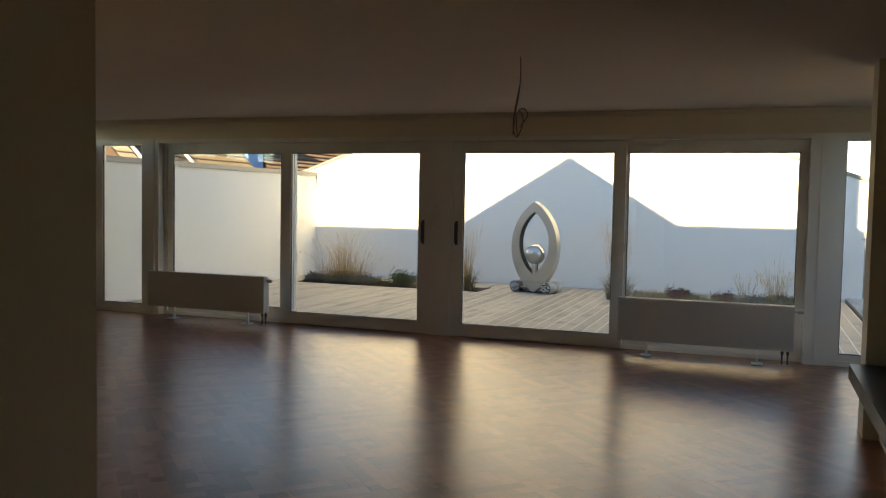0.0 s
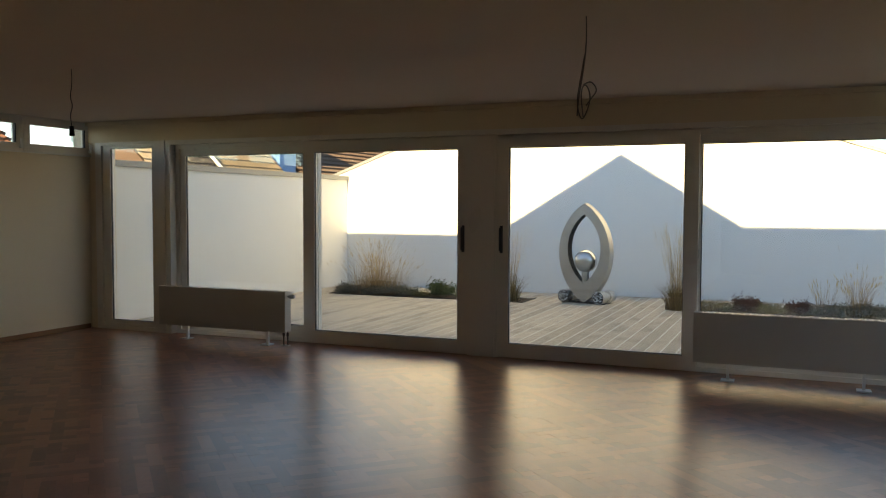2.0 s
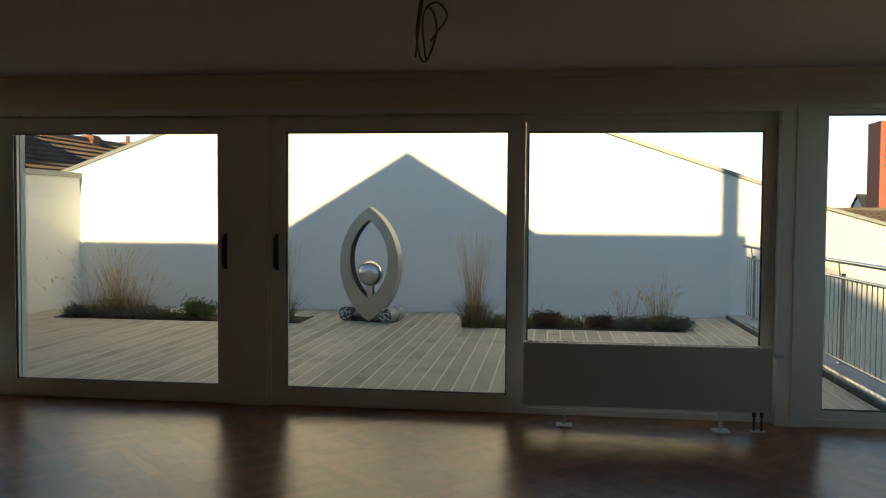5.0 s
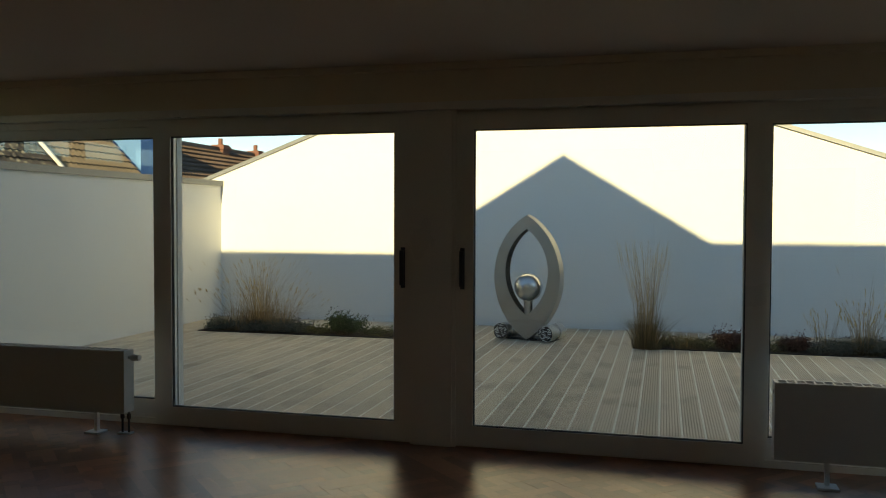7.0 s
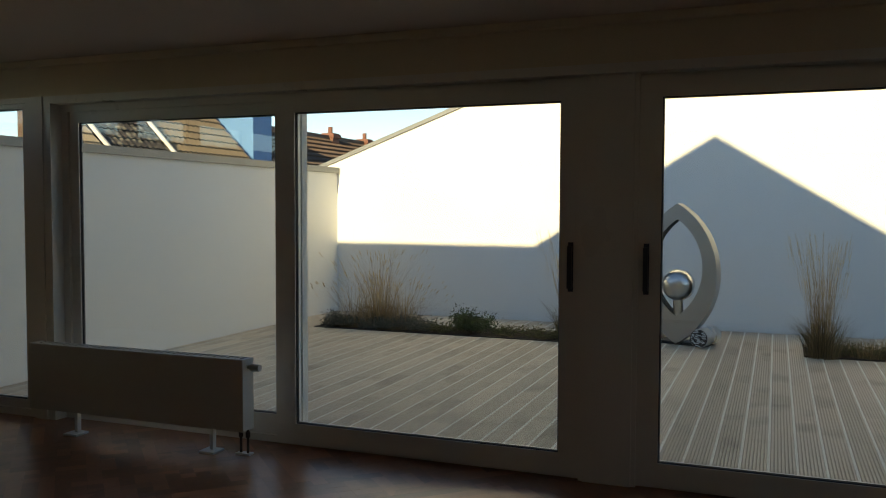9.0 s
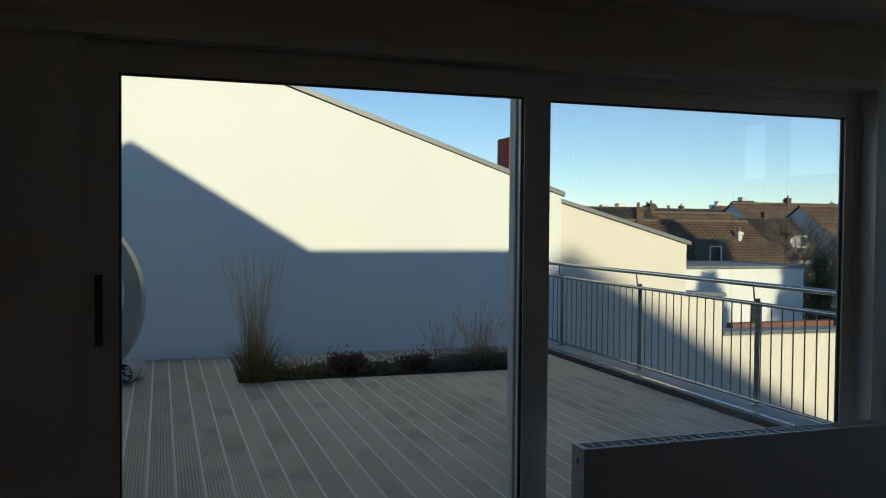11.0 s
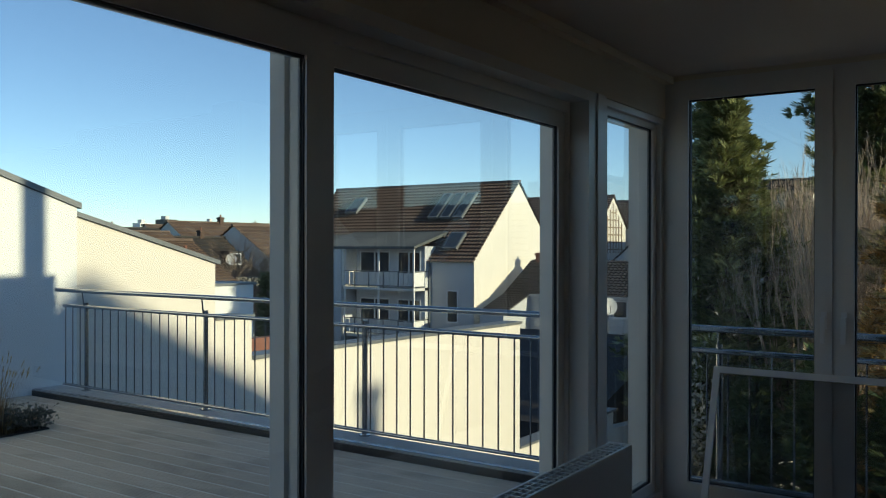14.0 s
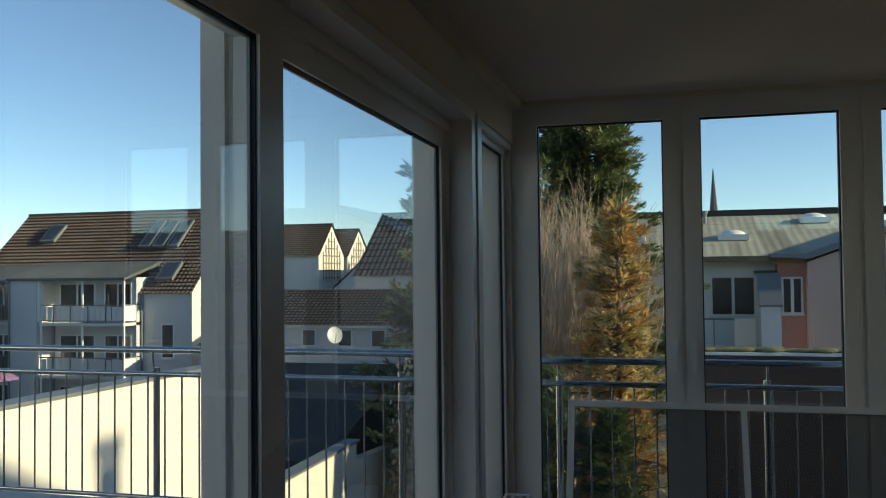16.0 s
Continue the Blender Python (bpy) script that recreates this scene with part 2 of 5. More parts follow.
wall_n = boxes("wall_north", M_PLASTER, [(XW, XE + 0.3, 8.91, 9.25, 2.255, ZC), (XW, -8.36, 8.93, 9.25, 0, 2.255)])
structure(wall_n, "cream plastered lintel over the glazed wall", "wall")
cove = boxes("trim", M_PLASTER, [(XW, XE, 8.86, 8.91, 2.455, ZC - 0.002)], bevel=0.012)
structure(cove, "narrow plaster ledge where lintel meets ceiling", "trim")
skirt = boxes("baseboard", M_SKIRT, [(XW, XW + 0.014, 2.214, 8.9, 0, 0.055), (XW, -2.09, 2.2, 2.214, 0, 0.055), (-2.09, -2.076, -3.0, 2.214, 0, 0.055), (XE - 0.014, XE, -3.0, 4.0, 0, 0.055)])
structure(skirt, "low oak skirting strip", "baseboard")


def window_leaf(name, parent, x0, x1, z0, z1, y, face, depth=0.07, glass_in=0.016):
    """A framed pane in the xz plane: face = (left, right, bottom, top) widths of the sash; y is its room side."""
    l, r, b, t = face
    bm = bmesh.new()
    box(bm, x0, x0 + l, y, y + depth, z0, z1)
    box(bm, x1 - r, x1, y, y + depth, z0, z1)
    box(bm, x0 + l, x1 - r, y, y + depth, z0, z0 + b)
    box(bm, x0 + l, x1 - r, y, y + depth, z1 - t, z1)
    ob = part(name, bm, M_UPVC, parent)
    gx0, gx1, gz0, gz1 = x0 + l, x1 - r, z0 + b, z1 - t
    bm = bmesh.new()
    s = 0.004
    for q in ((gx0, gx0 + s, gz0, gz1), (gx1 - s, gx1, gz0, gz1), (gx0 + s, gx1 - s, gz0, gz0 + s), (gx0 + s, gx1 - s, gz1 - s, gz1)):
        box(bm, q[0], q[1], y + glass_in - 0.006, y + glass_in + 0.012, q[2], q[3])
    part("seal", bm, M_SEAL, ob, "black rubber glazing seal")
    bm = bmesh.new()
    box(bm, gx0 + s, gx1 - s, y + glass_in, y + glass_in + 0.004, gz0 + s, gz1 - s)
    pane = part("pane", bm, M_GLASS, ob, "clear glass pane")
    pane.visible_shadow = False
    bm = bmesh.new()
    s2, e = 0.004, 0.005
    for q in ((gx0 + s2, gx0 + s2 + e, gz0, gz1), (gx1 - s2 - e, gx1 - s2, gz0, gz1), (gx0 + s2 + e, gx1 - s2 - e, gz0 + s2, gz0 + s2 + e), (gx0 + s2 + e, gx1 - s2 - e, gz1 - s2 - e, gz1 - s2)):
        box(bm, q[0], q[1], y + glass_in + 0.006, y + glass_in + 0.014, q[2], q[3])
    part("spacer", bm, M_ZINC, ob, "grey metal spacer bar in the glazing")
    return ob


def outer_frame(parent, x0, x1, z0, z1, y0, y1, w, name="window_frame"):
    l, r, b, t = w
    bm = bmesh.new()
    box(bm, x0, x0 + l, y0, y1, z0, z1)
    box(bm, x1 - r, x1, y0, y1, z0, z1)
    box(bm, x0 + l, x1 - r, y0, y1, z0, z0 + b)
    box(bm, x0 + l, x1 - r, y0, y1, z1 - t, z1)
    return part(name, bm, M_UPVC, parent, bevel=0.004)


def pull_handle(parent, x, z0, z1, y):
    bm = bmesh.new()
    box(bm, x - 0.014, x + 0.014, y - 0.008, y, z0 - 0.02, z1 + 0.02)
    box(bm, x - 0.012, x + 0.012, y - 0.045, y - 0.028, z0, z1)
    box(bm, x - 0.012, x + 0.012, y - 0.03, y - 0.006, z0, z0 + 0.03)
    box(bm, x - 0.012, x + 0.012, y - 0.03, y - 0.006, z1 - 0.03, z1)
    return part("door_handle", bm, M_DARKPLASTIC, parent, "dark blue-grey bar handle", bevel=0.004)


# narrow fixed light in the west corner
win1 = structure(thing("window_1", "", ""), "narrow full-height fixed window with a white plastic frame", "window")
outer_frame(win1, -8.36, -7.40, 0.0, 2.255, 8.92, 9.12, (0.09, 0.055, 0.05, 0.035))
window_leaf("fixed_light", win1, -8.27, -7.455, 0.05, 2.22, 8.95, (0.115, 0.062, 0.06, 0.035))
# big lift-and-slide doors
for k, (name, fx0, fx1, sx0, sx1, cx0, cx1) in enumerate((("door_1", -7.155, -5.458, -5.456, -3.525, -7.24, -3.525), ("door_2", -1.296, 0.455, -3.215, -1.298, -3.215, 0.54))):
    door = structure(thing(name, "", ""), "closed lift-and-slide glass door with a wide white frame", "glass door")
    # casing
    outer_frame(door, cx0, cx1, 0.0, 2.255, 9.0, 9.11, (0.085 if k == 0 else 0.01, 0.01 if k == 0 else 0.085, 0.045, 0.10), "door_frame")
    boxes("casing", M_UPVC, [(cx0 - 0.0, cx0 + 0.03, 8.90, 9.0, 0, 2.255), (cx0 + 0.03, cx1, 8.90, 9.0, 2.205, 2.255)] if k == 0 else [(cx1 - 0.065, cx1, 8.90, 9.0, 0, 2.255), (cx0, cx1 - 0.065, 8.90, 9.0, 2.205, 2.255)], door, bevel=0.004)
    window_leaf("fixed_leaf", door, fx0, fx1, 0.045, 2.155, 9.02, (0.075, 0.018, 0.13, 0.075) if k == 0 else (0.018, 0.065, 0.13, 0.075), depth=0.04)
    leaf = window_leaf("sliding_leaf", door, sx0, sx1, 0.012, 2.185, 8.975, (0.14, 0.115, 0.128, 0.105) if k == 0 else (0.115, 0.124, 0.128, 0.105), depth=0.07)
    hx = -3.578 if k == 0 else -3.172
    pull_handle(leaf, hx, 1.06, 1.29, 8.975)
    boxes("threshold", M_ZINC, [(cx0, cx1, 9.2, 9.26, -0.03, 0.03)], door, "grey metal threshold")
# outer guide posts of the shading, beside the meeting stiles
for x0, x1 in ((-5.445, -5.315), (-1.43, -1.30)):
    guide = boxes("trim", M_WHITE, [(x0, x1, 9.062, 9.125, 0.046, 2.154), (x0 + 0.02, x1 - 0.02, 9.052, 9.062, 0.046, 2.154)], bevel=0.004)
    structure(guide, "white outside guide rail of the glazing", "trim")
# narrow fixed light in the east corner
win2 = structure(thing("window_2", "", ""), "narrow full-height fixed window with a white plastic frame", "window")
outer_frame(win2, 0.70, XE, 0.0, 2.255, 8.92, 9.12, (0.045, 0.045, 0.05, 0.035))
window_leaf("fixed_light", win2, 0.745, 1.535, 0.05, 2.22, 8.95, (0.052, 0.055, 0.06, 0.035))
# posts between the elements
posts = boxes("trim", M_UPVC, [(-7.40, -7.24, 8.905, 9.2, 0, 2.255), (-3.525, -3.215, 8.965, 9.2, 0, 2.255), (0.54, 0.70, 8.905, 9.2, 0, 2.255), (-3.525, -3.215, 8.90, 8.965, 2.205, 2.255)], bevel=0.005)
structure(posts, "white plastic cover posts between the glazed elements", "trim")
grooves = boxes("trim", M_UPVC, [(-3.50, -3.24, 8.955, 8.966, 0.0, 2.205), (0.575, 0.66, 8.895, 8.906, 0, 2.255), (-7.365, -7.28, 8.895, 8.906, 0, 2.255)], bevel=0.004)
structure(grooves, "flat white cover strips on the posts", "trim")

# east wall of side-hung windows
win3 = structure(thing("window_3", "", ""), "row of tall side-hung windows with white plastic frames", "window")


def east_leaf(y0, y1, z0, z1, handle):
    """A side-hung sash in the yz plane, room side at x = XE - 0.02."""
    x = XE - 0.008
    bm = bmesh.new()
    w = 0.088
    for q in ((y0, y0 + w, z0, z1), (y1 - w, y1, z0, z1), (y0 + w, y1 - w, z0, z0 + w), (y0 + w, y1 - w, z1 - w, z1)):
        box(bm, x, x + 0.075, q[0], q[1], q[2], q[3])
    ob = part("sash", bm, M_UPVC, win3, bevel=0.005)
    a, b, c, d = y0 + w, y1 - w, z0 + w, z1 - w
    s = 0.007
    bm = bmesh.new()
    for q in ((a, a + s, c, d), (b - s, b, c, d), (a + s, b - s, c, c + s), (a + s, b - s, d - s, d)):
        box(bm, x + 0.025, x + 0.055, q[0], q[1], q[2], q[3])
    part("seal", bm, M_SEAL, ob, "black rubber glazing seal")
    bm = bmesh.new()
    box(bm, x + 0.035, x + 0.039, a + s, b - s, c + s, d - s)
    part("pane", bm, M_GLASS, ob, "clear glass pane").visible_shadow = False
    if handle:
        yh = y0 + 0.04 if handle < 0 else y1 - 0.04
        bm = bmesh.new()
        box(bm, x - 0.010, x, yh - 0.014, yh + 0.014, 1.06, 1.15)
        box(bm, x - 0.042, x - 0.010, yh - 0.009, yh + 0.009, 1.10, 1.12)
        box(bm, x - 0.048, x - 0.032, yh - 0.011, yh + 0.011, 0.985, 1.125)
        part("window_handle", bm, M_WHITEPLASTIC, ob, "white lever handle", bevel=0.004)


for y0, y1, h in ((7.992, 8.859, -1), (7.099, 7.973, 1), (6.45, 7.079, 0)):
    east_leaf(y0, y1, 0.035, 2.442, h)
boxes("window_frame", M_UPVC, [(XE, XE + 0.11, 8.84, 8.92, 0, 2.47), (XE, XE + 0.11, 6.35, 8.84, 2.41, 2.47), (XE, XE + 0.11, 6.35, 8.84, 0, 0.05), (XE + 0.005, XE + 0.1, 7.96, 8.005, 0.05, 2.41), (XE + 0.005, XE + 0.1, 7.067, 7.111, 0.05, 2.41), (XE, XE + 0.11, 6.35, 6.45, 0.05, 2.41)], win3)
boxes("window_sill", M_ZINC, [(XE + 0.11, XE + 0.34, 6.35, 9.2, -0.03, 0.03)], win3, "grey metal outside sill")
head_e = boxes("wall_east_head", M_PLASTER, [(XE, XE + 0.3, 6.0, 9.25, 2.47, ZC), (XE, XE + 0.3, 6.0, 6.35, 0, 2.47), (XE + 0.002, XE + 0.09, 8.922, 9.12, 0, 2.255)])
structure(head_e, "plastered strip round the side windows", "wall")

# high windows in the west wall
win4 = structure(thing("window_4", "", ""), "band of high tilting windows with white plastic frames", "window")
for i in range(5):
    y1 = 8.95 - i * 0.985
    y0 = y1 - 0.975
    x = XW - 0.06
    bm = bmesh.new()
    for q in ((y0, y0 + 0.085, 2.10, 2.495), (y1 - 0.085, y1, 2.10, 2.495), (y0 + 0.085, y1 - 0.085, 2.10, 2.19), (y0 + 0.085, y1 - 0.085, 2.405, 2.495)):
        box(bm, x - 0.01, x + 0.065, q[0], q[1], q[2], q[3])
    sash = part("sash", bm, M_UPVC, win4, bevel=0.005)
    bm = bmesh.new()
    for q in ((y0 + 0.085, y0 + 0.09, 2.19, 2.405), (y1 - 0.097, y1 - 0.085, 2.19, 2.405)):
        box(bm, x + 0.03, x + 0.06, q[0], q[1], q[2], q[3])
    part("seal", bm, M_SEAL, sash, "black rubber glazing seal")
    bm = bmesh.new()
    box(bm, x + 0.045, x + 0.049, y0 + 0.09, y1 - 0.097, 2.19, 2.405)
    part("pane", bm, M_GLASS, sash, "clear glass pane").visible_shadow = False
    bm = bmesh.new()
    box(bm, x + 0.065, x + 0.10, y1 - 0.055, y1 - 0.03, 2.13, 2.155)
    box(bm, x + 0.085, x + 0.105, y1 - 0.055, y1 - 0.03, 2.13, 2.24)
    part("window_handle", bm, M_WHITEPLASTIC, sash, "white lever handle", bevel=0.004)
boxes("window_sill", M_WHITE, [(XW - 0.05, XW + 0.03, 4.0, 8.93, 2.085, 2.105)], win4, "thin white inside sill")

# fireplace wall near the entrance
chimney_breast = boxes("wall_chimney_breast", M_PLASTER, [(0.72, XE, 6.10, 6.38, 0, ZC), (1.02, XE, 4.0, 6.10, 0, ZC)])
structure(chimney_breast, "plastered chimney breast with a recess", "wall")
hearth = boxes("hearth_bench", M_PLASTER, [(0.82, 1.02, 4.0, 6.10, 0, 0.40)])
tagged(hearth, "low plastered fireplace bench against the chimney breast", "hearth")
slab = boxes("hearth_slab", M_SLATE, [(0.62, 1.02, 4.0, 6.095, 0.40, 0.50)], bevel=0.006)
tagged(slab, "dark slate slab lying on the fireplace bench", "hearth slab")

# ---- outside: terrace ----
terrace_base = boxes("terrace", M_ZINC, [(-8.55, 1.72, 9.26, 15.4, -0.5, -0.06)])
structure(terrace_base, "roof terrace slab under the deck boards", "terrace")
YB = 15.40
court_w = bmesh.new()
box(court_w, -8.80, -8.50, 9.25, YB + 0.3, -9, 2.0)
court_w = structure(part("wall_terrace_west", court_w, M_RENDER), "white rendered terrace wall", "wall")
cop = boxes("coping", M_ZINC, [(-8.84, -8.46, 9.25, YB, 2.0, 2.08)], court_w, "grey zinc coping", bevel=0.008)
back = bmesh.new()
prism(back, [(-8.9, GROUND), (-8.9, 2.02), (-6.55, 2.88), (-4.0, 3.82), (-3.5, 3.76), (-1.65, 3.11), (1.93, 1.90), (1.93, GROUND)], "y", YB, YB + 0.35)
back = structure(part("wall_terrace_north", back, M_RENDER), "tall white rendered gable wall closing the terrace", "wall")
cb = bmesh.new()
for a, b in (((-8.9, 2.02), (-4.0, 3.82)), ((-4.0, 3.82), (-3.5, 3.76)), ((-3.5, 3.76), (1.97, 1.89))):
    prism(cb, [a, b, (b[0], b[1] + 0.06), (a[0], a[1] + 0.06)], "y", YB - 0.03, YB + 0.38)
part("coping", cb, M_ZINC, back, "grey zinc coping")
low = bmesh.new()
prism(low, [(1.93, GROUND), (1.93, 1.82), (3.85, 1.28), (3.85, 0.58), (4.46, 0.56), (4.46, 0.02), (11.68, -0.05), (11.68, GROUND)], "y", YB + 0.06, YB + 0.36)
prism(low, [(11.68, GROUND), (11.68, -2.56), (16.5, -2.56), (16.5, -3.0), (19.3, -3.2), (19.3, GROUND)], "y", YB + 0.08, YB + 0.36)
low = structure(part("wall_neighbour_yard", low, M_CREAM), "cream rendered boundary wall stepping down beyond the terrace", "wall")
lc = bmesh.new()
for a, b in (((1.93, 1.82), (3.90, 1.27)), ((3.85, 0.58), (4.48, 0.56)), ((4.46, 0.02), (11.71, -0.05)), ((11.68, -2.56), (16.6, -2.56))):
    prism(lc, [a, b, (b[0], b[1] + 0.05), (a[0], a[1] + 0.05)], "y", YB + 0.02, YB + 0.40)
part("coping", lc, M_ZINC, low, "grey zinc coping")

# kerb and railing on the open east side
kerb = boxes("kerb", M_KERB, [(1.44, 1.74, 9.26, YB, -0.06, 0.055)], bevel=0.01)
structure(kerb, "low metal-clad upstand along the open terrace edge", "kerb")
boxes("edge_strip", M_SLATE, [(1.424, 1.438, 9.27, YB - 0.02, -0.05, 0.045)], kerb, "dark edge strip along the deck")
boxes("cap_strip", M_RAIL, [(1.452, 1.50, 9.27, YB - 0.02, 0.055, 0.062)], kerb, "bright folded metal edge", bevel=0.002)


def railing(name, label, x, y0, y1, posts, z_top, z_mid, z_low, bars, z_foot, over=(0.15, 0.1)):
    ob = thing(name, label, "railing")
    bm = bmesh.new()
    rod(bm, (x - 0.02, y0 - over[0], z_top), (x - 0.02, y1 + over[1], z_top), 0.021, n=12)
    part("handrail", bm, M_RAIL, ob, "round polished steel handrail", smooth=True)
    for nm, z, r in (("upper_rail", z_mid, 0.017), ("lower_rail", z_low, 0.014)):
        bm = bmesh.new()
        rod(bm, (x, y0, z), (x, y1, z), r)
        part(nm, bm, M_RAIL, ob, smooth=True)
    for y in posts:
        bm = bmesh.new()
        rod(bm, (x + 0.028, y, z_foot), (x + 0.028, y, z_mid + 0.04), 0.021)
        rod(bm, (x, y, z_mid), (x - 0.02, y, z_top), 0.007)
        rod(bm, (x + 0.028, y, z_foot), (x + 0.028, y, z_foot + 0.012), 0.045)
        part("post", bm, M_RAIL, ob, smooth=True)
    n = int((y1 - y0) / bars)
    bm = bmesh.new()
    rod(bm, (0, 0, z_low), (0, 0, z_mid), 0.006, n=6)
    me = mesh_of("baluster", bm, M_RAIL, True)
    for i in range(n + 1):
        y = y0 + 0.03 + i * (y1 - y0 - 0.06) / n
        if min(abs(y - p) for p in posts) > 0.02:
            b = new("baluster", me)
            b.location, b.parent = (x, y, 0), ob
    return ob


railing("terrace_railing", "stainless steel railing with thin upright bars on the terrace kerb", 1.66, 9.45, 15.2, (9.62, 11.29, 13.09, 14.86), 1.05, 0.892, 0.10, 0.125, 0.055)
railing("window_railing", "stainless steel railing with thin upright bars outside the side windows", 2.02, 6.3, 8.95, (6.42, 7.52, 8.72), 0.985, 0.845, 0.03, 0.13, 0.0, over=(0, 0))
ledge = boxes("ledge", M_ZINC, [(1.92, 2.12, 6.2, 9.25, -0.25, 0.0), (1.74, 2.12, 9.25, 9.45, -0.25, 0.0)])
structure(ledge, "narrow metal ledge outside the side windows", "ledge")

# the house itself above and below, which casts the long shadow
house = thing("own_house_roof", "flat roof edge with a small gabled attic over the room", "roof")
boxes("parapet", M_RENDER, [(-8.9, -2.9, 9.0, 9.45, 2.755, 2.80), (-2.9, 1.9, 9.0, 9.45, 2.755, 3.00), (-8.9, 1.9, -3.2, 9.0, 2.755, 2.80)], house)
bm = bmesh.new()
prism(bm, [(-5.35, 2.8), (-3.05, 4.22), (-0.74, 2.8)], "y", 2.0, 9.40)
part("attic", bm, M_SLATE, house, "dark slated attic gable")
boxes("flue", M_RENDER, [(1.62, 1.87, 7.0, 7.3, 2.80, 7.5)], house, "square rendered flue")
shell = boxes("wall_house_below", M_RENDER, [(-8.85, 1.70, 9.3, 15.39, GROUND, -0.5), (-8.85, 1.9, -3.2, 9.3, GROUND, -0.3)])
structure(shell, "rendered storeys of the house under the terrace", "wall")
# Unseen house mass, outlined to throw the slanting shadow onto the boundary wall.
front = bmesh.new()
prism(front, [(-14, GROUND), (-14, 7.68), (1.5, 7.68), (2.95, 8.76), (13.0, 2.58), (13.0, GROUND)], "y", -22, -9.5)
front_body = part("wall", front, M_CREAM)
front = thing("shadow_house", "unseen house mass added to cast the slanting shadow, with a capped chimney", "house")
front_body.parent = front
stack = boxes("chimney", M_CREAM, [(7.55, 8.05, -10.4, -9.9, 5.3, 6.68)], front, "rendered chimney with a raised cover")
boxes("chimney_cover", M_ZINC, [(7.48, 8.12, -10.45, -9.85, 6.88, 7.0), (7.56, 7.62, -10.35, -10.3, 6.68, 6.88), (7.98, 8.04, -10.35, -10.3, 6.68, 6.88)], stack)
ground = boxes("ground", mat("yard_ground", (0.12, 0.11, 0.10), 0.9, vary=0.3, scale=0.3, fine=8, bump=0.5, dist=0.02), [(-600, 2500, -600, 2500, GROUND - 0.5, GROUND)])
structure(ground, "grey paved and earthen yards far below", "ground")


# ---- things in the room ----
def radiator(x0, x1, feet, pipe_x, label):
    ob = thing("radiator", label, "radiator", (0.5 * (x0 + x1), 8.695, 0), group="radiators under the windows")
    w = 0.5 * (x1 - x0)
    f, b, z0, z1 = -0.055, 0.055, 0.15, 0.585
    boxes("front_panel", M_RAD, [(-w, w, f, f + 0.012, z0, z1 - 0.004)], ob, bevel=0.004)
    boxes("back_panel", M_RAD, [(-w, w, b - 0.012, b, z0, z1 - 0.004)], ob, bevel=0.004)
    for a, c in ((-w - 0.001, -w + 0.012), (w - 0.012, w + 0.001)):
        boxes("side_panel", M_RAD, [(a, c, f - 0.001, b + 0.001, z0 + 0.005, z1 + 0.002)], ob, bevel=0.003)
    # The shaded gap between the panels, filled with one dark block.
    boxes("convector", M_RADDARK, [(-w + 0.02, w - 0.02, f + 0.03, b - 0.03, z0 + 0.02, z1 - 0.06)], ob, "dark block for the shaded inside of the radiator")
    bars = [(-w + 0.01, w - 0.01, f + 0.002, f + 0.014, z1 - 0.006, z1 + 0.001), (-w + 0.01, w - 0.01, b - 0.014, b - 0.002, z1 - 0.006, z1 + 0.001)]
    bars += [(-w + 0.01, w - 0.01, y - 0.003, y + 0.003, z1 - 0.008, z1 - 0.001) for y in (-0.018, 0.018)]
    n = int(2 * w / 0.05)
    bars += [(-w + 0.02 + i * (2 * w - 0.04) / n - 0.004, -w + 0.02 + i * (2 * w - 0.04) / n + 0.004, f + 0.014, b - 0.014, z1 - 0.007, z1) for i in range(n + 1)]
    boxes("top_grille", M_RAD, bars, ob, "white ladder-like top grille")
    for x in feet:
        x -= ob.location.x
        foot = boxes("foot", M_WHITEPLASTIC, [(x - 0.012, x + 0.012, -0.02, 0.012, 0.012, z0 + 0.03)], ob, "white steel foot with a flat plate", bevel=0.003)
        boxes("foot_plate", M_WHITEPLASTIC, [(x - 0.055, x + 0.055, -0.075, 0.035, 0.0, 0.012)], foot, bevel=0.004)
    px = pipe_x - ob.location.x
    for dx in (-0.025, 0.025):
        bm = bmesh.new()
        rod(bm, (px + dx, 0.01, 0.0), (px + dx, 0.01, z0 + 0.02), 0.008)
        rod(bm, (px + dx, 0.01, z0 - 0.045), (px + dx, 0.01, z0 - 0.01), 0.014)
        part("pipe", bm, M_COPPER, ob, "dark connecting pipe", smooth=True)
    boxes("pipe_rosette", M_WHITEPLASTIC, [(px - 0.05, px + 0.05, -0.015, 0.035, 0, 0.01)], ob, bevel=0.003)
    bm = bmesh.new()
    rod(bm, (w, 0.0, 0.535), (w + 0.03, 0.0, 0.535), 0.012)
    rod(bm, (w + 0.028, 0.0, 0.535), (w + 0.085, 0.0, 0.535), 0.024, 0.021, n=16)
    part("valve", bm, M_RAD, ob, "round thermostat valve", smooth=True)
    bm = bmesh.new()
    rod(bm, (-w - 0.004, 0.0, 0.525), (-w, 0.0, 0.525), 0.012)
    part("plug", bm, M_ZINC, ob, "round metal vent plug", smooth=True)
    return ob


radiator(-7.16, -5.476, (-6.80, -5.73), -5.51, "long low white panel radiator standing on small feet")
radiator(-1.286, 0.379, (-1.0, 0.06), 0.31, "long low white panel radiator before the fixed pane")

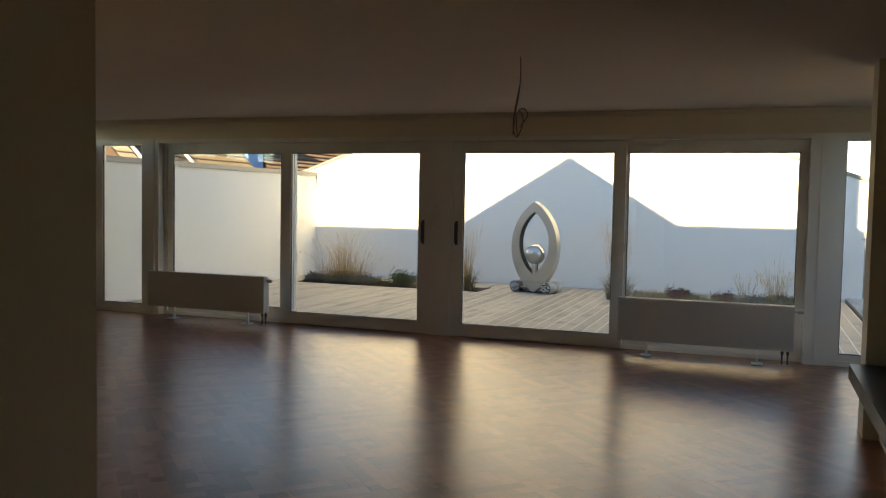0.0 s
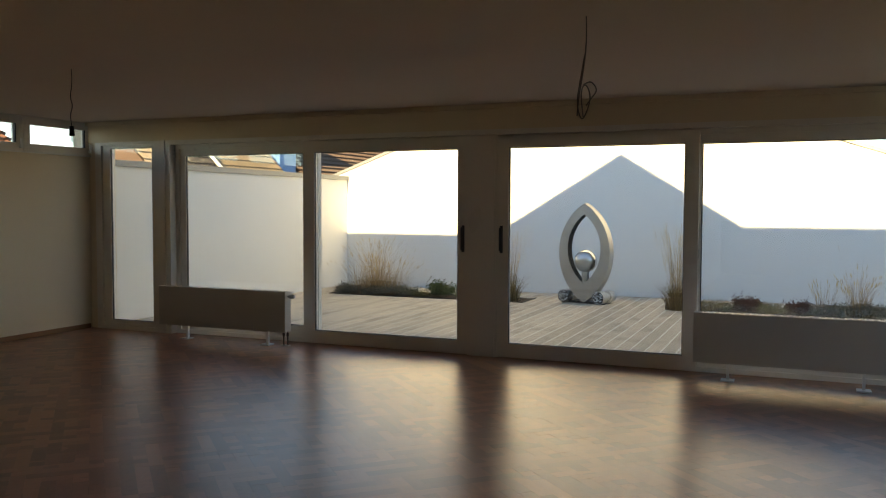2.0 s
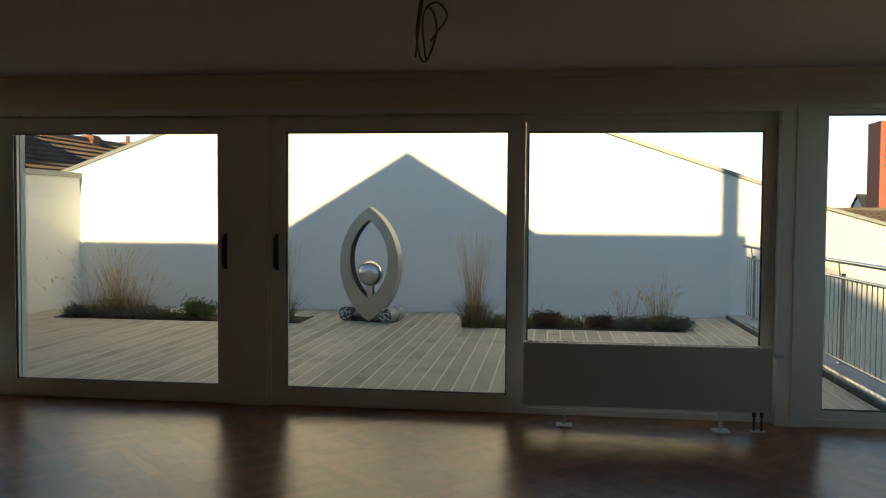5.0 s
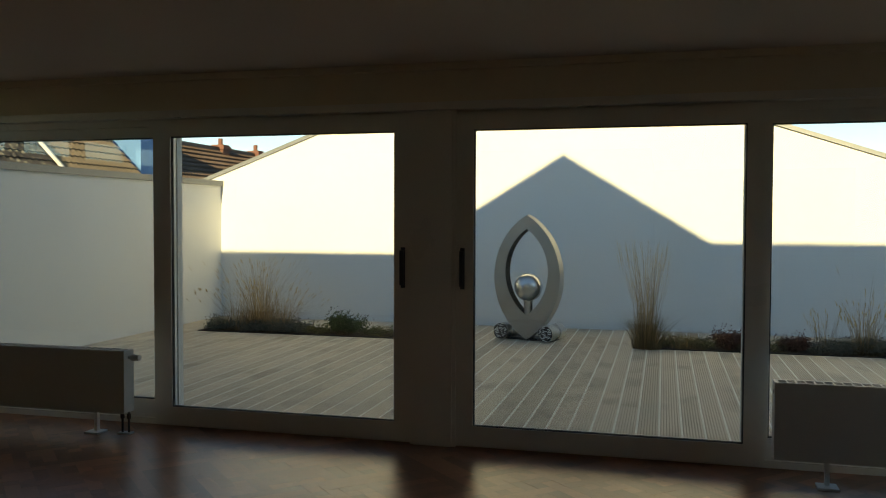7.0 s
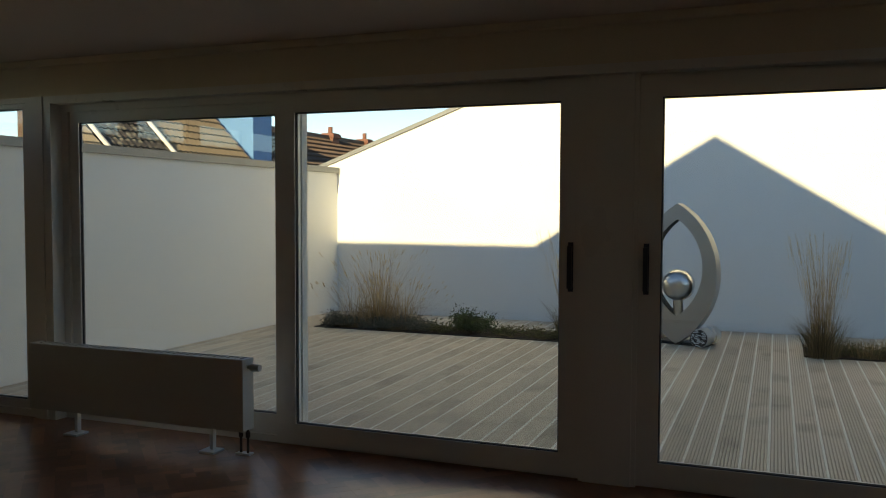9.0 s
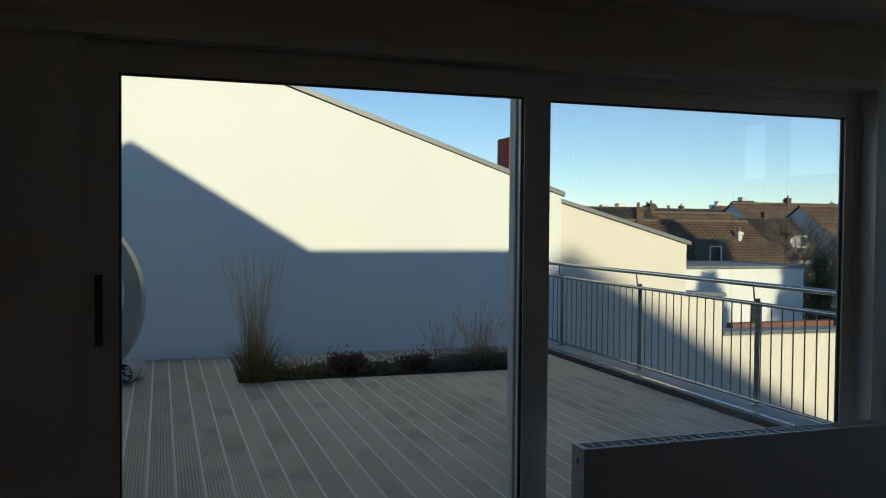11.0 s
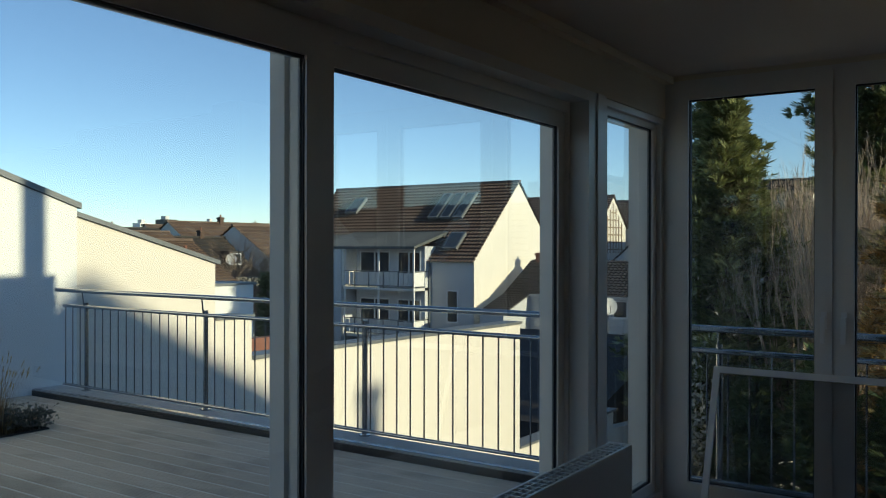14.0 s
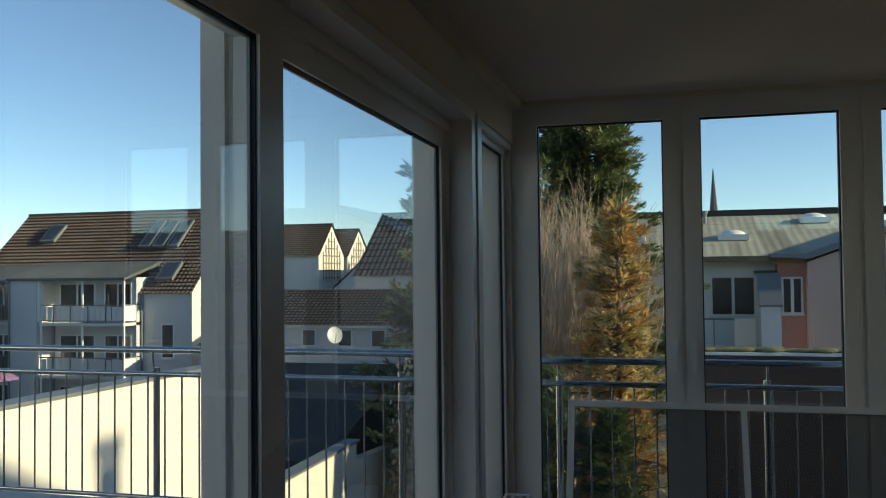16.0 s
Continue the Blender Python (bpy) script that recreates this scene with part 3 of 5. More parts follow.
# loose ceiling cable with a tangled end
cable = thing("ceiling_cable", "loose grey electric cable hanging tangled from the ceiling", "cable", (-1.51, 5.47, ZC))
curve_tube("cable_drop", [(0, 0, 0), (0.004, 0, -0.10), (-0.006, 0.01, -0.22), (-0.02, 0, -0.33), (-0.035, 0, -0.42), (-0.045, 0.005, -0.52)], 0.0034, M_CABLE, cable)
curve_tube("cable_loop", [(-0.005, 0, -0.2), (-0.03, 0.0, -0.34), (-0.045, -0.01, -0.46), (-0.02, 0.0, -0.555), (0.01, 0.0, -0.50), (0.03, 0.01, -0.42), (0.0, 0.0, -0.345), (-0.03, 0, -0.40), (-0.01, 0.0, -0.53)], 0.0034, M_CABLE, cable)
curve_tube("cable_end", [(-0.01, 0, -0.36), (0.02, 0.01, -0.335), (0.055, 0.0, -0.37), (0.06, 0.0, -0.40), (0.03, -0.005, -0.435), (0.005, 0.0, -0.47)], 0.0035, M_CABLE, cable)

# bare bulb
lamp = thing("pendant_lamp", "unlit bare bulb hanging on a black cable", "lamp", (-5.43, 5.77, ZC))
curve_tube("cable", [(0, 0, 0), (0.012, 0, -0.10), (-0.02, 0, -0.2), (0.012, 0, -0.27), (-0.022, 0, -0.34), (-0.004, 0, -0.42)], 0.003, M_BLACK, lamp)
bm = bmesh.new()
rod(bm, (-0.004, 0, -0.49), (-0.004, 0, -0.42), 0.02, 0.016, n=14)
part("socket", bm, M_BLACK, lamp, "black bulb socket", smooth=True)
bm = bmesh.new()
bmesh.ops.create_uvsphere(bm, u_segments=16, v_segments=10, radius=0.033)
for v in bm.verts:
    if v.co.z > 0:
        v.co.z *= 1.6
        v.co.x *= 1 - 4 * v.co.z
        v.co.y *= 1 - 4 * v.co.z
    v.co += Vector((-0.004, 0, -0.54))
bulb = part("bulb", bm, M_GLASS, lamp, "clear glass bulb", smooth=True)
bm = bmesh.new()
rod(bm, (-0.004, 0, -0.49), (-0.004, 0, -0.535), 0.004, n=6)
rod(bm, (-0.018, 0, -0.535), (0.010, 0, -0.535), 0.0015, n=5)
part("filament", bm, M_ZINC, bulb, "thin filament and stem")

# insect screen leaning against the side windows
M_MESH = bpy.data.materials.new("insect_mesh")
M_MESH.use_nodes = True
mn, ml = M_MESH.node_tree.nodes, M_MESH.node_tree.links
mt, mx = mn.new("ShaderNodeBsdfTransparent"), mn.new("ShaderNodeMixShader")
mn["Principled BSDF"].inputs["Base Color"].default_value = (0.06, 0.06, 0.06, 1)
mx.inputs[0].default_value = 0.26
ml.new(mt.outputs[0], mx.inputs[1])
ml.new(mn["Principled BSDF"].outputs[0], mx.inputs[2])
ml.new(mx.outputs[0], mn["Material Output"].inputs[0])
screen = thing("insect_screen", "white framed insect screen leaning against the tall windows", "insect screen", (1.20, 7.72, 0.0))
screen.matrix_basis = pose(1.265, 7.73, 0.0, 0, 19, 0)
for nm, r in (("stile", (0, 0.022, 0.845, 0.88, 0, 0.865)), ("stile", (0, 0.022, -0.88, -0.845, 0, 0.865)), ("crossbar", (0, 0.022, -0.055, -0.025, 0.035, 0.83)), ("rail", (0, 0.022, -0.845, 0.845, 0.83, 0.865)), ("rail", (0, 0.022, -0.845, 0.845, 0.0, 0.035))):
    boxes(nm, M_WHITEPLASTIC, [r], screen, bevel=0.003)
boxes("mesh", M_MESH, [(0.010, 0.012, -0.845, -0.055, 0.035, 0.83), (0.010, 0.012, -0.025, 0.845, 0.035, 0.83)], screen, "dark fine insect mesh")

# ---- things on the terrace ----
sc = thing("sculpture", "brushed steel almond-shaped ring sculpture holding a ball, on the deck", "sculpture", (-3.53, 14.10, 0.0), -17)


def almond(zc, half_h, half_w, n=40):
    """Outline of a pointed oval from two arcs."""
    r = (half_h * half_h + half_w * half_w) / (2 * half_w)
    a = math.asin(half_h / r)
    right = [(-(r - half_w) + r * math.cos(t), zc + r * math.sin(t)) for t in np.linspace(-a, a, n)]
    return right + [(-x, z) for x, z in right[::-1]][1:-1]


bm = bmesh.new()
o, i = almond(0.785, 0.775, 0.45), almond(0.85, 0.535, 0.292)
rings = []
for y in (-0.065, 0.065):
    rings.append(([bm.verts.new((x, y, z)) for x, z in o], [bm.verts.new((x, y, z)) for x, z in i]))
n = len(o)
for k in range(n):
    j = (k + 1) % n
    (fo, fi), (bo, bi) = rings
    bm.faces.new((fo[k], fo[j], fi[j], fi[k])), bm.faces.new((bo[k], bi[k], bi[j], bo[j]))
    bm.faces.new((fo[k], bo[k], bo[j], fo[j]))
ring = part("ring", bm, M_STEEL2, sc, "pointed oval ring of brushed steel")
bm = bmesh.new()
inner = [[bm.verts.new((x, y, z)) for x, z in i] for y in (-0.064, 0.064)]
for k in range(n):
    j = (k + 1) % n
    bm.faces.new((inner[0][k], inner[0][j], inner[1][j], inner[1][k]))
bmesh.ops.solidify(bm, geom=bm.faces[:], thickness=-0.006)
part("inner_edge", bm, M_BLACK, ring, "dark inner edge of the ring")
bm = bmesh.new()
bmesh.ops.create_uvsphere(bm, u_segments=40, v_segments=24, radius=0.175)
bmesh.ops.translate(bm, verts=bm.verts, vec=(0, 0, 0.66))
part("ball", bm, M_STEEL, sc, "brushed steel ball", smooth=True)
bm = bmesh.new()
rod(bm, (0, 0, 0.32), (0, 0, 0.5), 0.055, n=24)
part("stem", bm, M_STEEL, sc, "short steel tube", smooth=True)
boxes("base_plate", M_BLACK, [(-0.33, 0.33, -0.05, 0.20, 0.0, 0.03)], sc, "dark base plate", bevel=0.004)
rng = random.Random(4)
for sx in (-0.315, 0.295):
    bm = bmesh.new()
    rod(bm, (sx, -0.14, 0.105), (sx, 0.26, 0.105), 0.10, n=28)
    log = part("roller", bm, M_STEEL, sc, "steel roller with a black and white patterned end", smooth=True)
    bm = bmesh.new()
    rod(bm, (sx, -0.146, 0.105), (sx, -0.1405, 0.105), 0.096, n=24)
    part("end_cap", bm, M_BLACK, log, "black end disc")
    bm = bmesh.new()
    for k in range(9):
        z = 0.105 - 0.075 + k * 0.019
        h = math.sqrt(max(0.0001, 0.09 ** 2 - (z - 0.105) ** 2))
        x = -h + rng.uniform(0, 0.02)
        while x < h - 0.02:
            ln = rng.uniform(0.02, 0.07)
            e = min(x + ln, h)
            d = rng.uniform(-0.02, 0.025)
            vs = [bm.verts.new(p) for p in ((sx + x, -0.148, z - 0.004), (sx + e, -0.148, z + d), (sx + e - 0.01, -0.148, z + d + 0.012), (sx + x, -0.148, z + 0.008))]
            bm.faces.new(vs)
            x = e + rng.uniform(0.008, 0.03)
    part("pattern", bm, M_WHITE, log, "white zebra-like streaks")

# planting beds let into the deck
BEDS = ((-7.913, -4.451, 13.74, 14.5), (-2.225, 0.601, 13.74, 14.5))
for x0, x1, y0, y1 in BEDS:
    bm = bmesh.new()
    nx, ny = 50, 18
    g = [[bm.verts.new((x0 + (x1 - x0) * i / nx, y0 + (y1 - y0) * j / ny, -0.035 + 0.05 * noise.noise(Vector((i * 0.33, j * 0.4, x0))) * (0 < i < nx and 0 < j < ny) + 0.02)) for j in range(ny + 1)] for i in range(nx + 1)]
    for i in range(nx):
        for j in range(ny):
            bm.faces.new((g[i][j], g[i + 1][j], g[i + 1][j + 1], g[i][j + 1]))
    structure(part("planting_bed", bm, M_SOIL, smooth=True), "dark soil of a planting bed let into the deck", "soil")
    e = boxes("bed_edging", M_BLACK, [(x0 - 0.012, x1 + 0.012, y0 - 0.012, y0, -0.05, 0.012), (x0 - 0.012, x0, y0, y1, -0.05, 0.012), (x1, x1 + 0.012, y0, y1, -0.05, 0.012)])
    structure(e, "thin dark edging round the planting bed", "edging")


def leaf_mat(name, color, vary=0.35):
    m = mat(name, color, 0.6, vary=vary, scale=8, fine=40, per_island=0.5, bump=0.0)
    n, l = m.node_tree.nodes, m.node_tree.links
    b, thin, mix = n["Principled BSDF"], n.new("ShaderNodeBsdfTranslucent"), n.new("ShaderNodeMixShader")
    l.new(b.inputs["Base Color"].links[0].from_socket, thin.inputs[0])
    mix.inputs[0].default_value = 0.38
    l.new(b.outputs[0], mix.inputs[1])
    l.new(thin.outputs[0], mix.inputs[2])
    l.new(mix.outputs[0], n["Material Output"].inputs[0])
    return m


M_STRAW = leaf_mat("dry_grass_straw", (0.36, 0.26, 0.14))
M_STRAWDARK = leaf_mat("dry_grass_base", (0.17, 0.13, 0.06))
M_SEED = leaf_mat("grass_seed_heads", (0.66, 0.47, 0.19))
M_LAV = leaf_mat("grey_green_leaves", (0.135, 0.145, 0.12))
M_GREEN = leaf_mat("dark_green_leaves", (0.06, 0.09, 0.03))
M_GREEN2 = leaf_mat("yellow_green_leaves", (0.13, 0.125, 0.05))
M_RED = leaf_mat("dark_red_leaves", (0.11, 0.045, 0.03))


def blades(bm, rng, n, r, h, lean, w, heads=None):
    """Curved grass blades from a round tuft."""
    tips = []
    for _ in range(n):
        a, rr = rng.uniform(0, math.tau), r * math.sqrt(rng.random())
        base = Vector((rr * math.cos(a), rr * math.sin(a), 0))
        out = Vector((math.cos(a + rng.uniform(-0.6, 0.6)), math.sin(a + rng.uniform(-0.6, 0.6)), 0))
        hh, ll = h * rng.uniform(0.55, 1.0), lean * rng.uniform(0.1, 1.0)
        side = Vector((-out.y, out.x, 0)) * w
        prev = None
        for k in range(5):
            t = k / 4
            p = base + out * (ll * t * t * hh) + Vector((0, 0, hh * (t - 0.12 * t * t * ll)))
            s = side * (1 - 0.85 * t)
            cur = (bm.verts.new(p - s), bm.verts.new(p + s))
            if prev:
                bm.faces.new((prev[0], prev[1], cur[1], cur[0]))
            prev = cur
        tips.append((p, out))
    return tips


def grass(at, label, h, r, lean, n, seed, head=0.0, base=True):
    rng = random.Random(seed)
    ob = thing("ornamental_grass", label, "grass plant", at, group="grasses in the beds")
    bm = bmesh.new()
    tips = blades(bm, rng, n, r, h, lean, 0.0032)
    part("stalks", bm, M_STRAW, ob, "dry straw-coloured stalks")
    if base:
        bm = bmesh.new()
        blades(bm, rng, n * 2, r * 1.5, h * 0.42, lean * 2.2 + 0.3, 0.0045)
        part("tuft", bm, M_STRAWDARK, ob, "dense brownish green tuft")
    if head:
        bm = bmesh.new()
        for p, out in tips[:: 2]:
            up = (Vector((0, 0, 1)) + out * lean * 0.8).normalized()
            for k in range(18):
                c = p + up * (k - 9) * head / 18 + Vector((rng.uniform(-1, 1), rng.uniform(-1, 1), 0)) * 0.003
                d = Vector((rng.uniform(-1, 1), rng.uniform(-1, 1), 0.6)).normalized() * 0.007
                s = Vector((rng.uniform(-1, 1), rng.uniform(-1, 1), 0)).normalized() * 0.0035
                bm.faces.new([bm.verts.new(q) for q in (c - s, c + s, c + d + up * 0.015)])
        part("seed_heads", bm, M_SEED, ob, "pale feathery seed heads")
    return ob


def shrub(name, at, size, n, material, label, seed, leaf=0.016, category="shrub", group="low plants in the beds"):
    rng = random.Random(seed)
    ob = thing(name, label, category, at, group=group)
    bm = bmesh.new()
    lumps = [(Vector((rng.uniform(-0.8, 0.8) * size[0], rng.uniform(-0.7, 0.7) * size[1], rng.uniform(0.2, 0.75) * size[2])), rng.uniform(0.25, 0.5)) for _ in range(26)]
    for _ in range(n):
        c, s = rng.choice(lumps)
        d = Vector((rng.gauss(0, 0.62), rng.gauss(0, 0.62), rng.gauss(0, 0.7)))
        p = c + Vector((d.x * s * size[0], d.y * s * size[1], abs(d.z) * s * size[2] - 0.3 * s * size[2]))
        p.z = max(p.z, 0.01)
        u = Vector((rng.gauss(0, 1), rng.gauss(0, 1), rng.gauss(0.8, 0.7))).normalized() * leaf * rng.uniform(0.7, 1.5)
        v = u.orthogonal().normalized() * leaf * 0.35
        bm.faces.new([bm.verts.new(q) for q in (p, p + u * 0.5 + v, p + u, p + u * 0.5 - v)])
    part("leaves", bm, material, ob)
    bm = bmesh.new()
    for k in range(14):
        c, s = rng.choice(lumps)
        rod(bm, (rng.uniform(-0.2, 0.2) * size[0], rng.uniform(-0.2, 0.2) * size[1], 0), c, 0.004, 0.002, n=5, caps=False)
    part("stems", bm, M_STRAWDARK, ob)
    return ob


grass((-2.08, 13.80, -0.02), "tall dry feather reed grass with pale plumes at the bed corner", 1.2, 0.12, 0.24, 150, 1, head=0.26)
grass((-4.72, 13.95, -0.02), "tall dry feather reed grass behind the bed edge", 1.2, 0.10, 0.25, 110, 2, head=0.24)
grass((-7.22, 14.15, -0.02), "wide dry fountain grass spreading over grey lavender", 1.02, 0.16, 0.75, 170, 3, head=0.07)
grass((-6.85, 14.05, -0.02), "wide dry fountain grass spreading over grey lavender", 0.66, 0.22, 1.0, 130, 8, head=0.04, base=False)
grass((-7.5, 14.0, -0.02), "wide dry fountain grass spreading over grey lavender", 0.70, 0.18, 1.0, 100, 18, head=0.04, base=False)
grass((0.32, 14.05, -0.02), "thin dry grass among grey lavender", 0.60, 0.15, 0.5, 110, 4, head=0.05)
grass((-0.12, 14.0, -0.02), "thin dark-tipped lavender stalks", 0.50, 0.14, 0.4, 50, 5, head=0.05, base=False)
grass((0.30, 14.1, -0.02), "single high dry stalks", 1.15, 0.12, 0.25, 7, 6, head=0.10, base=False)
grass((-1.62, 13.95, -0.02), "short green grass tuft", 0.26, 0.2, 0.6, 160, 7, base=False)
LAV, EVG, COV, SED = "low grey-green lavender cushion", "small dark green evergreen shrub", "low yellowish green ground cover", "dark red-brown sedum cushion"
for k, (name, x, y, size, n, m, label) in enumerate((
        ("lavender_shrub", -7.62, 13.86, (0.30, 0.20, 0.19), 3000, M_LAV, LAV), ("lavender_shrub", -7.1, 13.84, (0.34, 0.2, 0.20), 3200, M_LAV, LAV),
        ("lavender_shrub", -6.65, 13.86, (0.28, 0.2, 0.20), 2800, M_LAV, LAV), ("evergreen_shrub", -5.92, 13.92, (0.26, 0.22, 0.30), 3800, M_GREEN, EVG),
        ("ground_cover", -5.4, 13.86, (0.28, 0.18, 0.15), 700, M_GREEN2, COV), ("ground_cover", -6.28, 13.82, (0.2, 0.18, 0.14), 700, M_GREEN2, COV),
        ("ground_cover", -4.95, 13.85, (0.3, 0.2, 0.16), 800, M_GREEN2, COV), ("sedum_plant", -1.14, 13.92, (0.20, 0.2, 0.24), 3200, M_RED, SED),
        ("sedum_plant", -0.45, 13.88, (0.18, 0.18, 0.21), 2600, M_RED, SED), ("ground_cover", -0.80, 13.82, (0.28, 0.2, 0.17), 1300, M_GREEN2, COV),
        ("ground_cover", -1.62, 13.86, (0.34, 0.22, 0.17), 1300, M_GREEN2, COV), ("lavender_shrub", 0.05, 13.86, (0.36, 0.22, 0.20), 3600, M_LAV, LAV),
        ("lavender_shrub", 0.48, 13.9, (0.24, 0.22, 0.23), 2800, M_LAV, LAV))):
    shrub(name, (x, y + 0.08, -0.02), (size[0] * 0.9, size[1], size[2] * 0.78), int(n * 0.7), m, label, 60 + k, leaf=0.026)


# ---- the town beyond ----
def facade_mat(name, color, **k):
    return mat(name, color, 0.9, vary=0.06, scale=0.3, fine=6, bump=0.1, dist=0.01, stain=(tuple(0.7 * c for c in color), 0.25, 0.35, (1, 1, 0.3)), **k)


M_TILE = mat("brown_roof_tiles", (0.115, 0.076, 0.056), 0.7, vary=0.35, scale=0.6, fine=5, bump=0.2, dist=0.02, stain=((0.19, 0.15, 0.12), 0.8, 0.55))
M_TILEDARK = mat("dark_roof_tiles", (0.04, 0.035, 0.032), 0.75, vary=0.35, scale=0.7, fine=6, bump=0.2, dist=0.02)
M_TILERED = mat("red_roof_tiles", (0.17, 0.075, 0.05), 0.7, vary=0.35, scale=0.8, fine=6, bump=0.2, dist=0.02)
M_TILETAN = mat("weathered_tan_tiles", (0.25, 0.185, 0.115), 0.8, vary=0.35, scale=0.8, fine=6, bump=0.2, dist=0.02, stain=((0.15, 0.11, 0.08), 0.9, 0.6))
M_TILEPALE = mat("pale_weathered_tiles", (0.36, 0.29, 0.21), 0.85, vary=0.2, scale=0.8, fine=6, bump=0.2, dist=0.02)
M_TILEGREY = mat("lichen_grey_tiles", (0.055, 0.045, 0.038), 0.7, vary=0.45, scale=1.5, fine=9, bump=0.2, dist=0.02, stain=((0.42, 0.38, 0.28), 7.0, 0.8))
# Apartment house: grey carries the shade on its west side, cream the sun.
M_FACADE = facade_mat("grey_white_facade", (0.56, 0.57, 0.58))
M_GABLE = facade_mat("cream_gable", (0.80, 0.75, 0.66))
M_FELT = mat("bitumen_felt", (0.10, 0.105, 0.10), 0.85, vary=0.3, scale=0.5, fine=6, stain=((0.20, 0.20, 0.18), 0.4, 0.5))
M_PINK = facade_mat("salmon_facade", (0.50, 0.24, 0.20))
M_ROSE = facade_mat("pale_rose_facade", (0.62, 0.46, 0.40))
M_BRICK = mat("red_brick", (0.22, 0.095, 0.065), 0.85, vary=0.25, scale=2, fine=12, bump=0.3, dist=0.02)
M_DARKBRICK = mat("dark_old_brick", (0.10, 0.065, 0.05), 0.9, vary=0.4, scale=2, fine=14, bump=0.6, dist=0.02)
M_PANE = mat("dark_window_glass", (0.03, 0.035, 0.04), 0.08, vary=0.1, bump=0.0, spec=0.8)
M_CORRUGATED = mat("mossy_sheet_roof", (0.38, 0.365, 0.28), 0.8, vary=0.3, scale=0.6, fine=8, stain=((0.10, 0.085, 0.06), 0.9, 0.7, (0.15, 1.4, 0.3)))
M_BLUE = mat("blue_cladding", (0.10, 0.25, 0.50), 0.6, vary=0.1)
M_MAUVE = mat("mauve_fabric", (0.55, 0.32, 0.52), 0.8, vary=0.08)
M_DISH = mat("white_dish", (0.75, 0.75, 0.73), 0.45, vary=0.05)
M_CONCRETE = facade_mat("pale_concrete", (0.66, 0.65, 0.62))


def tiled(bm, a, u, v, nu, nv, amp=0.045, step=0.075, seg=4):
    """A tiled roof slope from the corner a, along u (eaves) and v (up the slope), as real waves and courses."""
    a, u, v = Vector(a), Vector(u), Vector(v)
    nrm = u.cross(v).normalized()
    if nrm.z < 0:
        nrm = -nrm
    rows = []
    for j in range(nv):
        for e in (0, 1):
            h = step * (1 - e)
            rows.append([bm.verts.new(a + u * (i / (nu * seg)) + v * ((j + e * 0.98) / nv) + nrm * (h + amp * math.sin(i * math.tau / seg))) for i in range(nu * seg + 1)])
    for r, q in zip(rows, rows[1:]):
        for i in range(len(r) - 1):
            bm.faces.new((r[i], r[i + 1], q[i + 1], q[i]))


def window(parent, axis, p, s0, s1, z0, z1, side, name="window", panes=2, frame_mat=None, depth=0.12):
    """A framed window on a facade: axis 'x' means the facade plane is x = p, and s runs along y."""
    frame_mat = frame_mat or M_WHITE
    def bx(bm, d0, d1, a0, a1, c0, c1):
        lo, hi = sorted((p + side * d0, p + side * d1))
        if axis == "x":
            box(bm, lo, hi, a0, a1, c0, c1)
        else:
            box(bm, a0, a1, lo, hi, c0, c1)
    f = 0.07
    bm = bmesh.new()
    bx(bm, -0.02, 0.03, s0, s0 + f, z0, z1), bx(bm, -0.02, 0.03, s1 - f, s1, z0, z1)
    bx(bm, -0.02, 0.03, s0 + f, s1 - f, z0, z0 + f), bx(bm, -0.02, 0.03, s0 + f, s1 - f, z1 - f, z1)
    for k in range(1, panes):
        m = s0 + (s1 - s0) * k / panes
        bx(bm, -0.02, 0.028, m - 0.05, m + 0.05, z0 + f, z1 - f)
    w = part(name, bm, frame_mat, parent)
    bm = bmesh.new()
    bx(bm, -0.03, 0.005, s0 + f, s1 - f, z0 + f, z1 - f)
    part("pane", bm, M_PANE, w, "dark window glass")
    bm = bmesh.new()
    bx(bm, -0.02, 0.09, s0 - 0.06, s1 + 0.06, z0 - 0.05, z0)
    part("sill", bm, M_CONCRETE, w)
    return w


